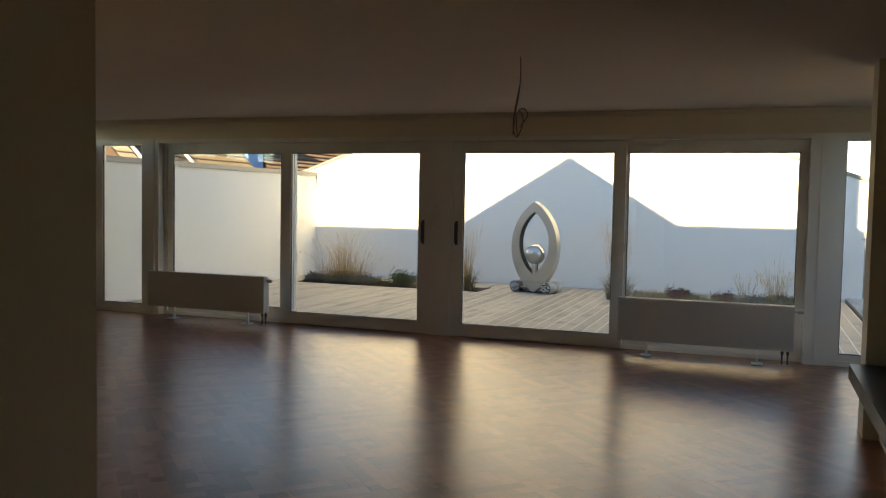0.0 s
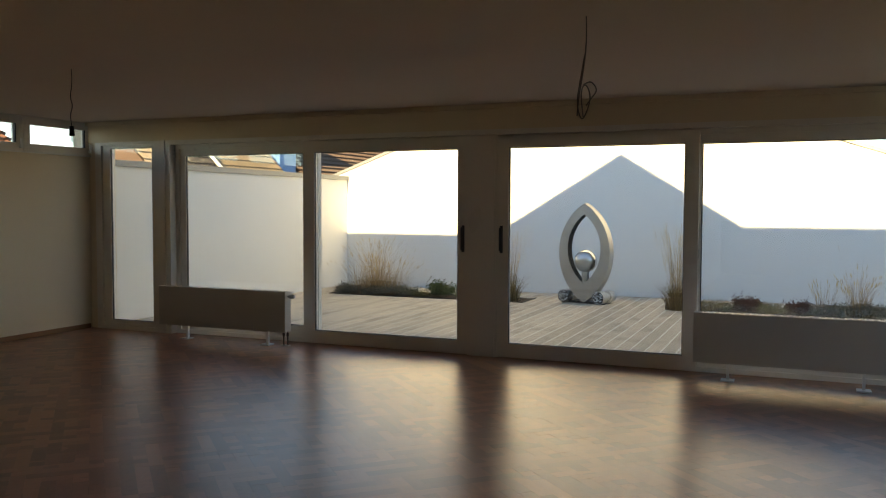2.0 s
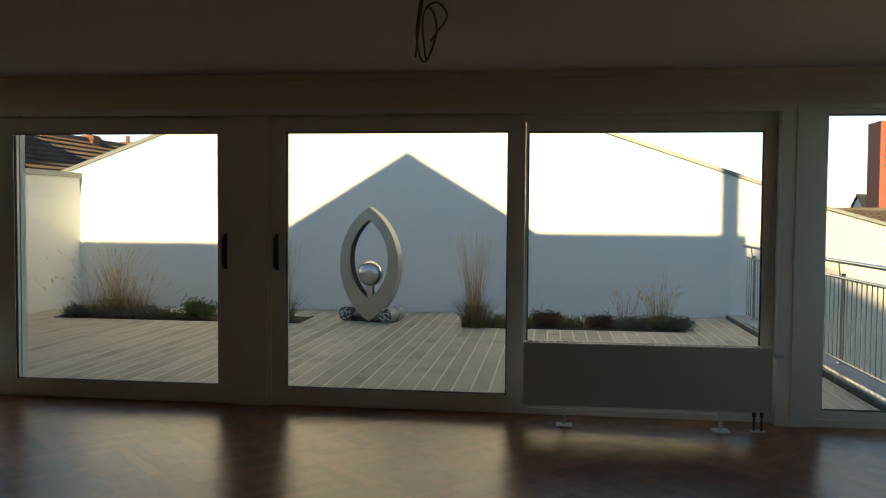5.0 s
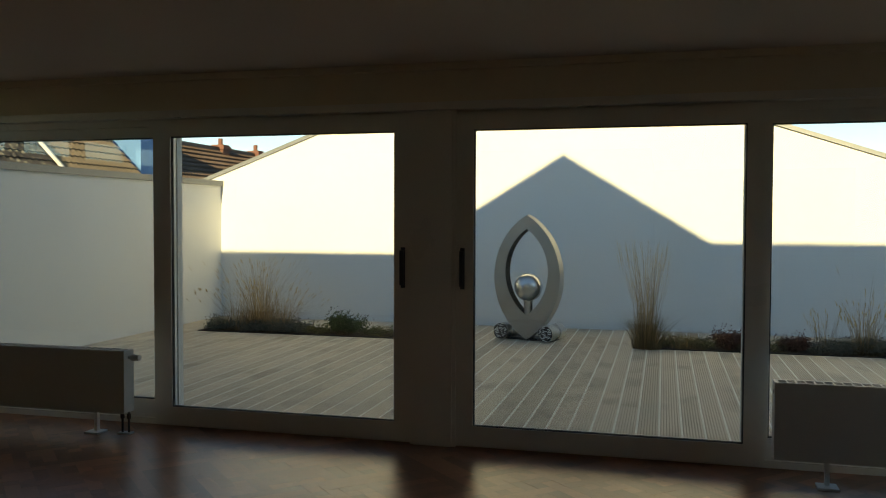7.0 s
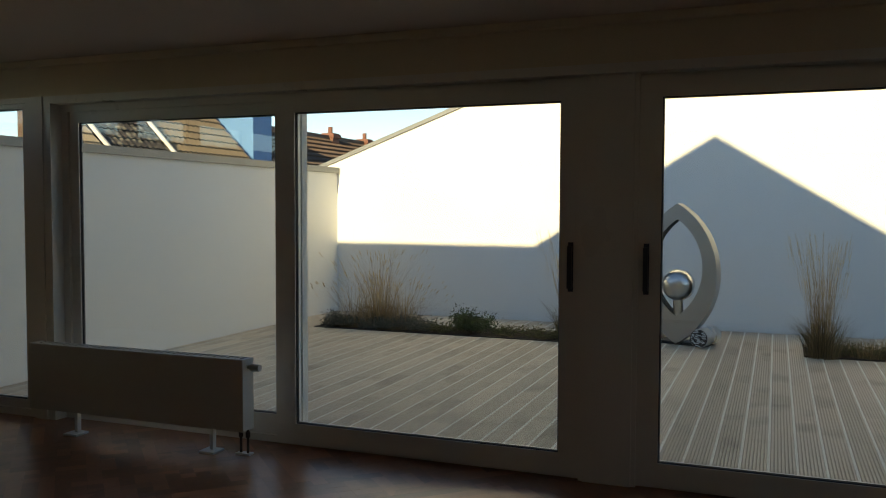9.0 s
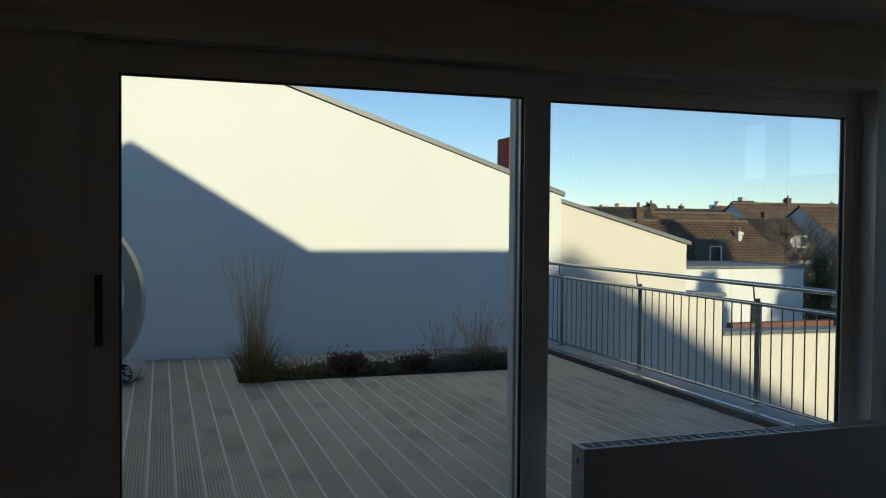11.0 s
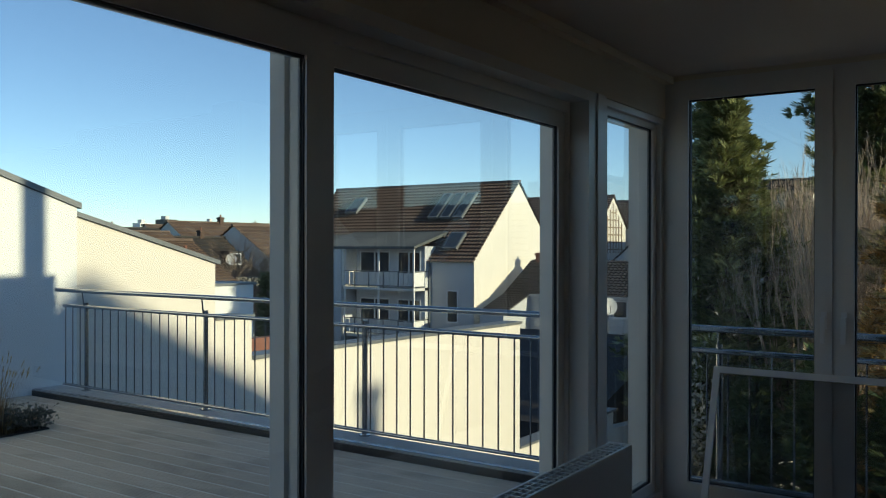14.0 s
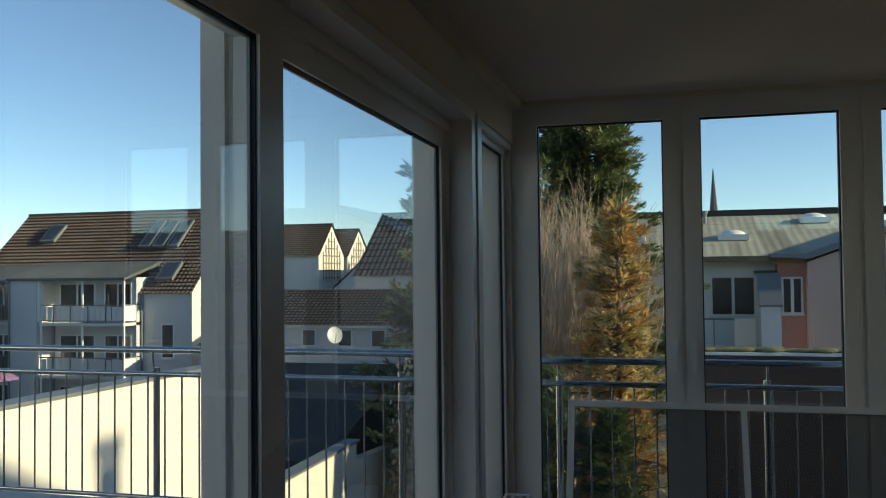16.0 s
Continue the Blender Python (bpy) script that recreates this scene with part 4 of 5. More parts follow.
def gable_house(name, label, x0, x1, y0, y1, z_eave, z_ridge, ridge_axis, wall, roof, nu=30, nv=14, z0=GROUND, over=0.25, group=""):
    """A house with a saddle roof; ridge_axis tells along which axis the ridge runs."""
    ob = thing(name, label, "house", group=group)
    bm = bmesh.new()
    if ridge_axis == "y":
        xm = (x0 + x1) / 2
        prism(bm, [(x0, z0), (x0, z_eave), (xm, z_ridge), (x1, z_eave), (x1, z0)], "y", y0, y1)
    else:
        ym = (y0 + y1) / 2
        prism(bm, [(y0, z0), (y0, z_eave), (ym, z_ridge), (y1, z_eave), (y1, z0)], "x", x0, x1)
    part("wall", bm, wall, ob)
    rise = z_ridge - z_eave
    bm = bmesh.new()
    if ridge_axis == "y":
        hw = (x1 - x0) / 2
        k = over / hw
        for xs, sg in ((x0, 1), (x1, -1)):
            tiled(bm, (xs - sg * over, y0 - 0.15, z_eave - k * rise + 0.08), (0, y1 - y0 + 0.3, 0), (sg * (hw + over), 0, rise * (1 + k)), nu, nv)
        box(bm, xm - 0.12, xm + 0.12, y0 - 0.15, y1 + 0.15, z_ridge + 0.05, z_ridge + 0.2)
    else:
        hw = (y1 - y0) / 2
        k = over / hw
        for ys, sg in ((y0, 1), (y1, -1)):
            tiled(bm, (x0 - 0.15, ys - sg * over, z_eave - k * rise + 0.08), (x1 - x0 + 0.3, 0, 0), (0, sg * (hw + over), rise * (1 + k)), nu, nv)
        box(bm, x0 - 0.15, x1 + 0.15, ym - 0.12, ym + 0.12, z_ridge + 0.05, z_ridge + 0.2)
    part("roof", bm, roof, ob)
    return ob


def chimney(parent, x, y, z0, z1, w=0.5, material=None):
    c = boxes("chimney", material or M_BRICK, [(x - w / 2, x + w / 2, y - w / 2, y + w / 2, z0, z1), (x - w / 2 - 0.05, x + w / 2 + 0.05, y - w / 2 - 0.05, y + w / 2 + 0.05, z1 - 0.18, z1 - 0.05)], parent, "brick chimney")
    bm = bmesh.new()
    rod(bm, (x, y, z1), (x, y, z1 + 0.25), 0.09, n=8)
    part("pot", bm, M_BRICK, c)
    return c


def roof_window(parent, a, u, v, s0, s1, t0, t1):
    """A roof light on the slope from corner a along u and v (fractions s, t)."""
    a, u, v = Vector(a), Vector(u), Vector(v)
    nrm = u.cross(v).normalized()
    if nrm.z < 0:
        nrm = -nrm
    def q(bm, e0, e1, f0, f1, h0, h1):
        pts = [a + u * s + v * t for s, t in ((e0, f0), (e1, f0), (e1, f1), (e0, f1))]
        vs = [bm.verts.new(p + nrm * h0) for p in pts] + [bm.verts.new(p + nrm * h1) for p in pts]
        for f in ((0, 3, 2, 1), (4, 5, 6, 7), (0, 1, 5, 4), (1, 2, 6, 5), (2, 3, 7, 6), (3, 0, 4, 7)):
            bm.faces.new([vs[i] for i in f])
    bm = bmesh.new()
    q(bm, s0, s1, t0, t1, 0.02, 0.2)
    w = part("roof_window", bm, M_ZINC, parent, "grey framed roof window")
    du, dv = 0.09 / u.length, 0.09 / v.length
    bm = bmesh.new()
    q(bm, s0 + du, s1 - du, t0 + dv, t1 - dv, 0.19, 0.212)
    part("pane", bm, M_PANE, w, "dark window glass")


# house with balconies
HX, HY0, HY1, HE, HR, HRX = 39.0, 33.0, 47.7, 0.5, 5.25, 44.2
hb = gable_house("apartment_house", "apartment house with balconies and a brown tiled roof, its shaded render in grey", HX, 2 * HRX - HX, HY0, HY1, HE, HR, "y", M_FACADE, M_TILE, 58, 24)
# Thin slab over the gable in the paler cream, for the sun on it.
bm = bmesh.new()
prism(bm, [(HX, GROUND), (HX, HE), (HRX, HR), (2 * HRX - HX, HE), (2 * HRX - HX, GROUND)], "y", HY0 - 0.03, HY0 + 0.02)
part("gable_wall", bm, M_GABLE, hb, "gable wall in a paler cream that carries the sun")
# projecting balcony bays under a flat shed roof
bm = bmesh.new()
prism(bm, [(37.2, 1.15), (37.2, 1.30), (41.6, 2.45), (41.6, 2.25)], "y", 35.9, 43.4)
prism(bm, [(38.1, 0.95), (38.1, 1.10), (41.2, 2.35), (41.2, 2.2)], "y", 43.4, 46.6)
part("shed_roof", bm, M_FELT, hb, "grey felt roof over the balcony bays")
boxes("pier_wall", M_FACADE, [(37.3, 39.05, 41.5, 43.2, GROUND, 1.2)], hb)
# Same paler cream on this south-facing wall, again put in as sunlight.
boxes("side_wall", M_GABLE, [(37.35, 39.05, 41.3, 41.5, -1.1, 1.2)], hb, "balcony side wall in the paler cream that carries the sun")
boxes("dormer_wall", M_FACADE, [(38.55, 41.0, 36.1, 41.3, GROUND, 1.3), (38.55, 40.9, 43.2, 46.2, GROUND, 1.1)], hb)
for zf in (-1.15, -4.0, -6.85):
    for y0, y1, x0 in ((36.1, 41.4, 37.4), (43.3, 46.4, 38.0)):
        slabp = boxes("balcony", M_CONCRETE, [(x0, 39.0, y0, y1, zf - 0.16, zf)], hb, "concrete balcony with a slatted parapet")
        bm = bmesh.new()
        box(bm, x0, x0 + 0.04, y0, y1, zf + 0.94, zf + 1.0)
        box(bm, x0, 39.0, y0, y0 + 0.04, zf + 0.94, zf + 1.0)
        box(bm, x0, x0 + 0.04, y0, y1, zf + 0.10, zf + 0.14)
        for k in range(int((y1 - y0) / 1.1) + 1):
            box(bm, x0, x0 + 0.05, y0 + k * 1.1, y0 + k * 1.1 + 0.05, zf, zf + 0.98)
        part("balcony_rail", bm, M_ZINC, slabp)
        bm = bmesh.new()
        rr = random.Random(int(zf * 7) + int(y0))
        y = y0 + 0.1
        while y < y1 - 0.15:
            box(bm, x0 + 0.05, x0 + 0.065, y, y + 0.3, zf + 0.12, zf + rr.uniform(0.88, 0.93))
            y += 0.34
        if y0 < 40:
            part("balcony_cladding", bm, M_CONCRETE, slabp, "pale fabric strips on the balcony")
            boxes("balcony_end", M_WHITE, [(x0 + 0.1, x0 + 1.5, y0 + 0.045, y0 + 0.07, zf + 0.1, zf + 0.92)], slabp, "white end panel of the balcony")
        else:
            part("balcony_cladding", bm, M_SLATE, slabp, "dark strips behind the balcony rail")
    zb = zf + 0.05
    window(hb, "x", 38.55, 36.4, 38.1, zb, zb + 2.1, -1, "balcony_door", 2)
    window(hb, "x", 38.55, 38.7, 41.0, zb + 0.75, zb + 2.1, -1, "window", 2)
    window(hb, "x", 38.55, 43.6, 45.9, zb, zb + 2.1, -1, "balcony_door", 2)
for y, x in ((36.12, 37.42), (41.3, 37.42), (38.7, 37.42), (43.35, 38.02), (46.3, 38.02)):
    boxes("balcony_post", M_WHITE, [(x, x + 0.09, y - 0.05, y + 0.05, GROUND, 1.12)], hb, "slim white balcony post")
window(hb, "x", HX, 34.05, 34.85, -3.15, -1.25, -1, "window", 1)
window(hb, "x", HX, 34.05, 34.85, -6.1, -4.2, -1, "window", 1)
bm = bmesh.new()
box(bm, HX - 0.14, HX, HY0, 36.0, HE - 0.12, HE)
rod(bm, (38.9, 36.0, HE - 0.1), (38.9, 36.0, GROUND), 0.05, n=8)
rod(bm, (37.25, 43.25, 1.1), (37.25, 43.25, GROUND), 0.05, n=8)
part("gutter", bm, M_ZINC, hb, "zinc gutter and downpipes")
sl = ((HX - 0.25, HY0, HE + 0.1), (0, HY1 - HY0, 0), (HRX - HX + 0.25, 0, HR - HE))
roof_window(hb, *sl, 0.76, 0.83, 0.60, 0.82)
for k in range(3):
    roof_window(hb, *sl, 0.16 + 0.062 * k, 0.21 + 0.062 * k, 0.50, 0.84)
roof_window(hb, *sl, 0.09, 0.16, 0.10, 0.30)
hb.location = (-1.0, 0.0, 0.22)


def dish(at, r, facing, label, mast=1.4):
    ob = thing("satellite_dish", label, "satellite dish", at, group="satellite dishes")
    f = Vector(facing).normalized()
    q = f.to_track_quat("Z", "Y")
    bm = bmesh.new()
    prev = None
    for k in range(7):
        rr = r * k / 6
        ring = [bm.verts.new(q @ Vector((rr * math.cos(i * math.tau / 24), 1.12 * rr * math.sin(i * math.tau / 24), 0.25 * rr * rr / r))) for i in range(24)] if k else [bm.verts.new((0, 0, 0))]
        if prev:
            for i in range(24):
                bm.faces.new((prev[i % len(prev)], ring[i], ring[(i + 1) % 24])) if len(prev) == 1 else bm.faces.new((prev[i], ring[i], ring[(i + 1) % 24], prev[(i + 1) % 24]))
        prev = ring
    part("reflector", bm, M_DISH, ob, smooth=True)
    bm = bmesh.new()
    rod(bm, q @ Vector((0, -r, 0.2 * r)), q @ Vector((0, -0.1 * r, 0.9 * r)), 0.02, n=6)
    rod(bm, (0, 0, 0), -f * 0.3 + Vector((0, 0, -0.15)), 0.03, n=6)
    rod(bm, -f * 0.3 + Vector((0, 0, 0.1)), -f * 0.3 + Vector((0, 0, -mast)), 0.03, n=6)
    part("mount", bm, M_ZINC, ob, "steel mast and feed arm")
    return ob


dish((36.9, 45.75, 0.76), 0.42, (-0.7, -0.6, 0.3), "large white satellite dish on a mast by the balconies", mast=9.4)
dish((38.15, 24.78, -1.6), 0.40, (-0.75, -0.55, 0.3), "white satellite dish standing over a yard roof", mast=7.3)
dish((44.0, 66.0, 1.2), 0.5, (-0.7, -0.6, 0.3), "small white satellite dish on a far roof")
dish((46.0, 62.0, 0.4), 0.45, (-0.7, -0.6, 0.3), "small white satellite dish on a far roof")

# parasol in the yard
par = thing("parasol", "half-open mauve parasol in a yard", "parasol", (28.3, 36.9, -6.2))
bm = bmesh.new()
top, prev = bm.verts.new((0, 0, 3.9)), [bm.verts.new((1.05 * math.cos(k * math.tau / 8), 1.05 * math.sin(k * math.tau / 8), 3.25)) for k in range(8)]
for k in range(8):
    bm.faces.new((top, prev[k], prev[(k + 1) % 8]))
bmesh.ops.solidify(bm, geom=bm.faces[:], thickness=0.02)
part("canopy", bm, M_MAUVE, par, "mauve fabric canopy")
bm = bmesh.new()
rod(bm, (0, 0, -3), (0, 0, 3.9), 0.03, n=8)
part("pole", bm, M_ZINC, par)

# white wing with a lit wall and brown roofs behind the boundary wall
wing = thing("yard_wing", "white rendered flat-roofed wing behind the boundary wall", "building")
boxes("wall", M_RENDER, [(14.0, 23.9, 36.0, 41.0, GROUND, -0.22)], wing)
boxes("roof_edge", M_ZINC, [(13.9, 24.0, 35.9, 41.0, -0.22, -0.12)], wing, "grey metal roof edge")
window(wing, "y", 36.0, 21.1, 21.75, -3.3, -1.75, -1, panes=1)
red = boxes("brick_wall", M_BRICK, [(12.5, 16.05, 25.8, 26.1, GROUND, -1.22)])
tagged(red, "low red brick yard wall", "wall")
house_a = gable_house("terraced_house", "rendered house with a wide brown tiled roof", 12.0, 29.0, 43.0, 50.2, -0.43, 1.75, "x", M_CONCRETE, M_TILE, 50, 16, group="houses beyond the yards")
dorm = boxes("dormer", M_SLATE, [(23.3, 25.5, 43.2, 46.0, -0.7, 0.88)], house_a, "dark clad dormer")
window(house_a, "y", 43.2, 24.2, 24.95, -0.36, 0.56, -1, panes=1)
sla = ((11.85, 42.75, -0.5), (17.3, 0, 0), (0, 3.85, 2.33))
roof_window(house_a, *sla, 0.72, 0.78, 0.30, 0.55)
chimney(house_a, 22.0, 46.6, 1.4, 2.6, 0.45, M_DARKBRICK)
chimney(house_a, 27.4, 45.0, 0.5, 1.3, 0.25, M_CONCRETE)
rngt = random.Random(21)
far_group = "houses beyond the yards"
for k, (az, d, w, dep, ze, zr, ax, rf) in enumerate(((27.5, 66, 14, 9, -0.3, 2.9, "x", M_TILEDARK), (33, 70, 15, 9, -0.6, 2.6, "x", M_TILE), (38.5, 76, 13, 9, -1.0, 2.2, "x", M_TILEDARK), (42.5, 88, 18, 10, 0.4, 3.7, "x", M_TILE), (46.0, 84, 16, 10, 0.2, 3.3, "x", M_TILE), (36.0, 104, 20, 10, 0.2, 3.5, "x", M_TILEDARK), (41.0, 124, 24, 10, 0.8, 4.2, "x", M_TILE), (45.5, 115, 20, 12, 0.6, 4.0, "x", M_TILEDARK), (30.5, 112, 20, 10, -0.2, 3.0, "x", M_TILE), (49, 105, 22, 12, 0.4, 3.8, "y", M_TILE), (74.8, 62, 12, 10, 1.5, 5.9, "y", M_TILEDARK), (71.0, 75, 12, 9, -1.0, 3.0, "x", M_TILEDARK))):
    a = radians(az)
    cx, cy = -3.2 + d * math.sin(a), 7.0 + d * math.cos(a)
    h = gable_house("terraced_house", "rendered town house with a brown tiled roof", cx - w / 2, cx + w / 2, cy - dep / 2, cy + dep / 2, ze, zr, ax, M_CONCRETE if k % 3 else M_GABLE, rf, 28, 10, group=far_group)
    if ax == "x":
        for s in range(4):
            window(h, "y", cy - dep / 2, cx - w / 2 + 1 + s * w / 4, cx - w / 2 + 2.1 + s * w / 4, ze - 2.2, ze - 0.9, -1, panes=1)
        for s in range(2):
            x = cx - w / 4 + s * w / 2
            boxes("dormer", M_SLATE if s else M_CONCRETE, [(x - 0.8, x + 0.8, cy - dep / 2 + 0.9, cy - dep / 2 + 3, ze + 0.7, ze + 2.1)], h, "small box dormer")
            window(h, "y", cy - dep / 2 + 0.9, x - 0.5, x + 0.5, ze + 0.95, ze + 1.9, -1, panes=1)
    else:
        for s in range(4):
            window(h, "x", cx - w / 2, cy - dep / 2 + 0.7 + s * dep / 4, cy - dep / 2 + 1.8 + s * dep / 4, ze - 2.2, ze - 0.9, -1, panes=1)
    chimney(h, cx + rngt.uniform(-0.3, 0.3) * (w if ax == "x" else 0.3), cy + rngt.uniform(-0.3, 0.3) * (dep if ax == "y" else 0.3), zr - 0.6, zr + rngt.uniform(0.5, 0.9), 0.45, M_DARKBRICK)

for x0, x1, y0, y1, ze, zr in ((61.6, 67.2, 35.6, 47.0, 3.2, 5.75), (67.6, 73.2, 35.4, 45.0, 3.2, 5.6)):
    h = gable_house("terraced_house", "white gabled town house with a grey-brown tiled roof", x0, x1, y0, y1, ze, zr, "y", M_GABLE, M_TILE, 40, 16, group=far_group)
    bm = bmesh.new()
    for k in range(7):
        x = x0 + 0.9 + k * 0.62
        top = zr - 0.5 - abs(x - (x0 + x1) / 2) * 0.92
        box(bm, x - 0.05, x + 0.05, y0 - 0.06, y0 - 0.02, ze - 2.2, top)
    for k in range(6):
        z = ze - 1.9 + k * 0.62
        half = (x1 - x0) / 2 - 0.8 if z < ze - 0.4 else max(0.3, (zr - z) - 0.75)
        box(bm, (x0 + x1) / 2 - half, (x0 + x1) / 2 + half, y0 - 0.065, y0 - 0.02, z - 0.05, z + 0.05)
    part("timber_frame", bm, M_TILETAN, h, "weathered timber lattice in the gable")

# far flat-roofed blocks on the skyline
for k in range(30):
    az = radians(24 + k * 1.35 + rngt.uniform(-0.5, 0.5)) if k < 22 else radians(62 + (k - 22) * 2 + rngt.uniform(-0.5, 0.5))
    d = rngt.uniform(190, 420)
    cx, cy = -3.2 + d * math.sin(az), 7 + d * math.cos(az)
    w, top = d * rngt.uniform(0.005, 0.013), 1.5 + d * rngt.uniform(0.016, 0.030)
    ob = thing("office_block", "pale flat-roofed block far off on the skyline", "building", group="skyline")
    dep = w * rngt.uniform(0.5, 1.0)
    boxes("wall", (M_CONCRETE, M_RENDER, M_SLATE, M_CONCRETE)[k % 4], [(cx - w, cx + w, cy - dep, cy + dep, GROUND, top)], ob)
    boxes("roof_house", M_CONCRETE, [(cx - w * 0.5, cx + w * 0.1, cy - dep * 0.5, cy + dep * 0.5, top, top + d * 0.004)], ob)
    for r in range(2):
        boxes("window_band", M_PANE, [(cx - w * 0.9, cx + w * 0.9, cy - dep - 0.1, cy - dep, top - d * (0.0035 + 0.006 * r), top - d * (0.001 + 0.006 * r))], ob, "dark window band")

# red ventilation tower with round holes
tower = thing("brick_tower", "red tower with a pattern of small dark holes and an antenna", "tower", (18.8, 56.2, 0))
boxes("shaft", mat("red_terracotta", (0.40, 0.10, 0.06), 0.8, vary=0.15, scale=1, fine=8), [(-0.9, 0.9, -1.0, 1.0, GROUND, 7.1)], tower)
bm = bmesh.new()
for r in range(9):
    for c in range(4):
        x, z = -0.62 + c * 0.34 + (0.17 if r % 2 else 0), 6.45 - r * 0.24
        rod(bm, (x, -1.01, z), (x, -0.95, z), 0.07, n=8)
part("hole", bm, M_BLACK, tower, "dark round openings")
bm = bmesh.new()
rod(bm, (0.1, 0, 7.1), (0.1, 0, 9.1), 0.018, n=6)
rod(bm, (0.1, 0, 8.4), (0.1, 0, 8.9), 0.06, n=8)
part("antenna", bm, M_WHITE, tower, "white aerial")

# dark yard roofs to the east
yard = thing("yard_building", "low white building with a dark tiled roof in a yard", "building")
bm = bmesh.new()
prism(bm, [(40.0, GROUND), (40.0, -1.16), (43.2, 0.62), (46.4, -1.16), (46.4, GROUND)], "y", 20.0, 31.9)
part("wall", bm, M_FACADE, yard)
bm = bmesh.new()
tiled(bm, (39.7, 19.8, -1.24), (0, 12.2, 0), (3.5, 0, 1.95), 46, 14)
tiled(bm, (46.7, 19.8, -1.24), (0, 12.2, 0), (-3.5, 0, 1.95), 46, 14)
part("roof", bm, M_TILEDARK, yard)
bm = bmesh.new()
tiled(bm, (36.8, 30.3, -2.15), (0, 1.7, 0), (3.2, 0, 1.0), 8, 10)
part("catslide_roof", bm, M_TILEDARK, yard, "dark lower roof slope")
bm = bmesh.new()
prism(bm, [(36.9, GROUND), (36.9, -2.2), (40.0, -1.25), (40.0, GROUND)], "y", 30.4, 31.9)
part("annex_wall", bm, M_FACADE, yard)
for y in (20.7, 22.6, 24.5, 26.6, 28.4):
    window(yard, "x", 40.0, y, y + 0.85, -2.35, -1.4, -1, panes=1)
boxes("eaves", M_CONCRETE, [(39.62, 39.74, 19.8, 30.3, -1.32, -1.2)], yard, "pale eaves board")
chimney(yard, 43.2, 31.3, 0.3, 1.15, 0.6)
shed = thing("yard_shed", "dark felt-roofed sheds down in the yard", "shed")
boxes("flat_roof", M_FELT, [(22.2, 36.0, 13.0, 29.5, -3.3, -3.05)], shed, "wide dark felt roof")
boxes("lower_wall", M_FACADE, [(22.4, 35.8, 13.2, 29.3, GROUND, -3.3)], shed)
boxes("roof", M_FELT, [(12.2, 20.2, 15.9, 21.5, -3.6, -3.4), (12.4, 16.5, 21.5, 27.0, -4.2, -4.0)], shed)
boxes("wall", M_FACADE, [(12.4, 20.0, 16.1, 21.3, GROUND, -3.6), (12.6, 16.3, 21.5, 26.8, GROUND, -4.2)], shed)
bm = bmesh.new()
prism(bm, [(15.6, -3.4), (15.6, -2.9), (21.9, -1.25), (21.9, -3.4)], "y", 15.95, 21.4)
part("lean_to_roof", bm, M_TILEDARK, shed, "sloping dark roof")

# white and salmon building with a sheet roof
be = thing("workshop_house", "white and salmon building with a mossy sheet roof and balcony", "building")
boxes("white_wall", M_RENDER, [(29.0, 38.0, 4.34, 12.0, GROUND, 1.9)], be)
boxes("salmon_wall", M_PINK, [(28.4, 38.0, 3.42, 4.34, GROUND, 1.78)], be, "salmon pink wall")
boxes("fascia", M_TILETAN, [(28.2, 28.4, 3.42, 4.6, 1.78, 1.98)], be, "weathered timber fascia")
bm = bmesh.new()
prism(bm, [(3.42, GROUND), (3.42, 1.8), (-3.0, 4.2), (-6.0, 4.2), (-6.0, GROUND)], "x", 28.0, 38.0)
part("rose_wall", bm, M_ROSE, be, "pale rose wall")
bm = bmesh.new()
tiled(bm, (28.3, 12.4, 2.0), (0, -12.0, 0), (6.5, 0, 1.9), 40, 4, amp=0.004, step=0.012)
part("sheet_roof", bm, M_CORRUGATED, be, "mossy corrugated roof")
boxes("ridge", M_TILEDARK, [(34.6, 35.2, -6.0, 12.4, 3.8, 4.1)], be)
bm = bmesh.new()
prism(bm, [(4.6, 1.98), (4.6, 2.08), (3.5, 2.1), (-3.1, 4.45), (-3.1, 4.3), (3.4, 1.9)], "x", 27.7, 34.5)
part("zinc_roof", bm, M_ZINC, be, "sloping zinc roof")
boxes("eaves", M_TILETAN, [(28.05, 29.0, 4.62, 12.2, 1.86, 2.04)], be, "brown eaves board")
window(be, "x", 29.0, 5.0, 6.55, -0.1, 1.35, -1, panes=2)
window(be, "x", 28.4, 3.52, 4.22, 0.0, 1.3, -1, panes=2)
window(be, "x", 28.4, 3.52, 4.22, -2.4, -1.3, -1, panes=2)
boxes("balcony", M_GABLE, [(27.6, 27.75, 5.15, 5.85, -1.1, -0.1), (27.6, 29.0, 5.15, 7.2, -1.25, -1.1)], be, "cream balcony")
boxes("balcony_rail", M_ZINC, [(27.6, 27.66, 5.85, 7.2, -0.16, -0.1), (27.6, 27.66, 7.14, 7.2, -1.1, -0.1), (27.6, 27.66, 6.5, 6.54, -1.1, -0.1)], be)
bm = bmesh.new()
prism(bm, [(27.4, GROUND), (27.4, 0.3), (28.0, 1.35), (29.0, 1.45), (29.0, GROUND)], "y", 4.36, 5.0)
part("stair_wall", bm, M_RENDER, be, "white stair wall")
bm = bmesh.new()
prism(bm, [(27.35, 0.3), (27.35, 0.36), (28.0, 1.43), (29.0, 1.53), (29.0, 1.45), (28.0, 1.35)], "y", 4.3, 5.06)
part("stair_coping", bm, M_ZINC, be, "dark metal coping")
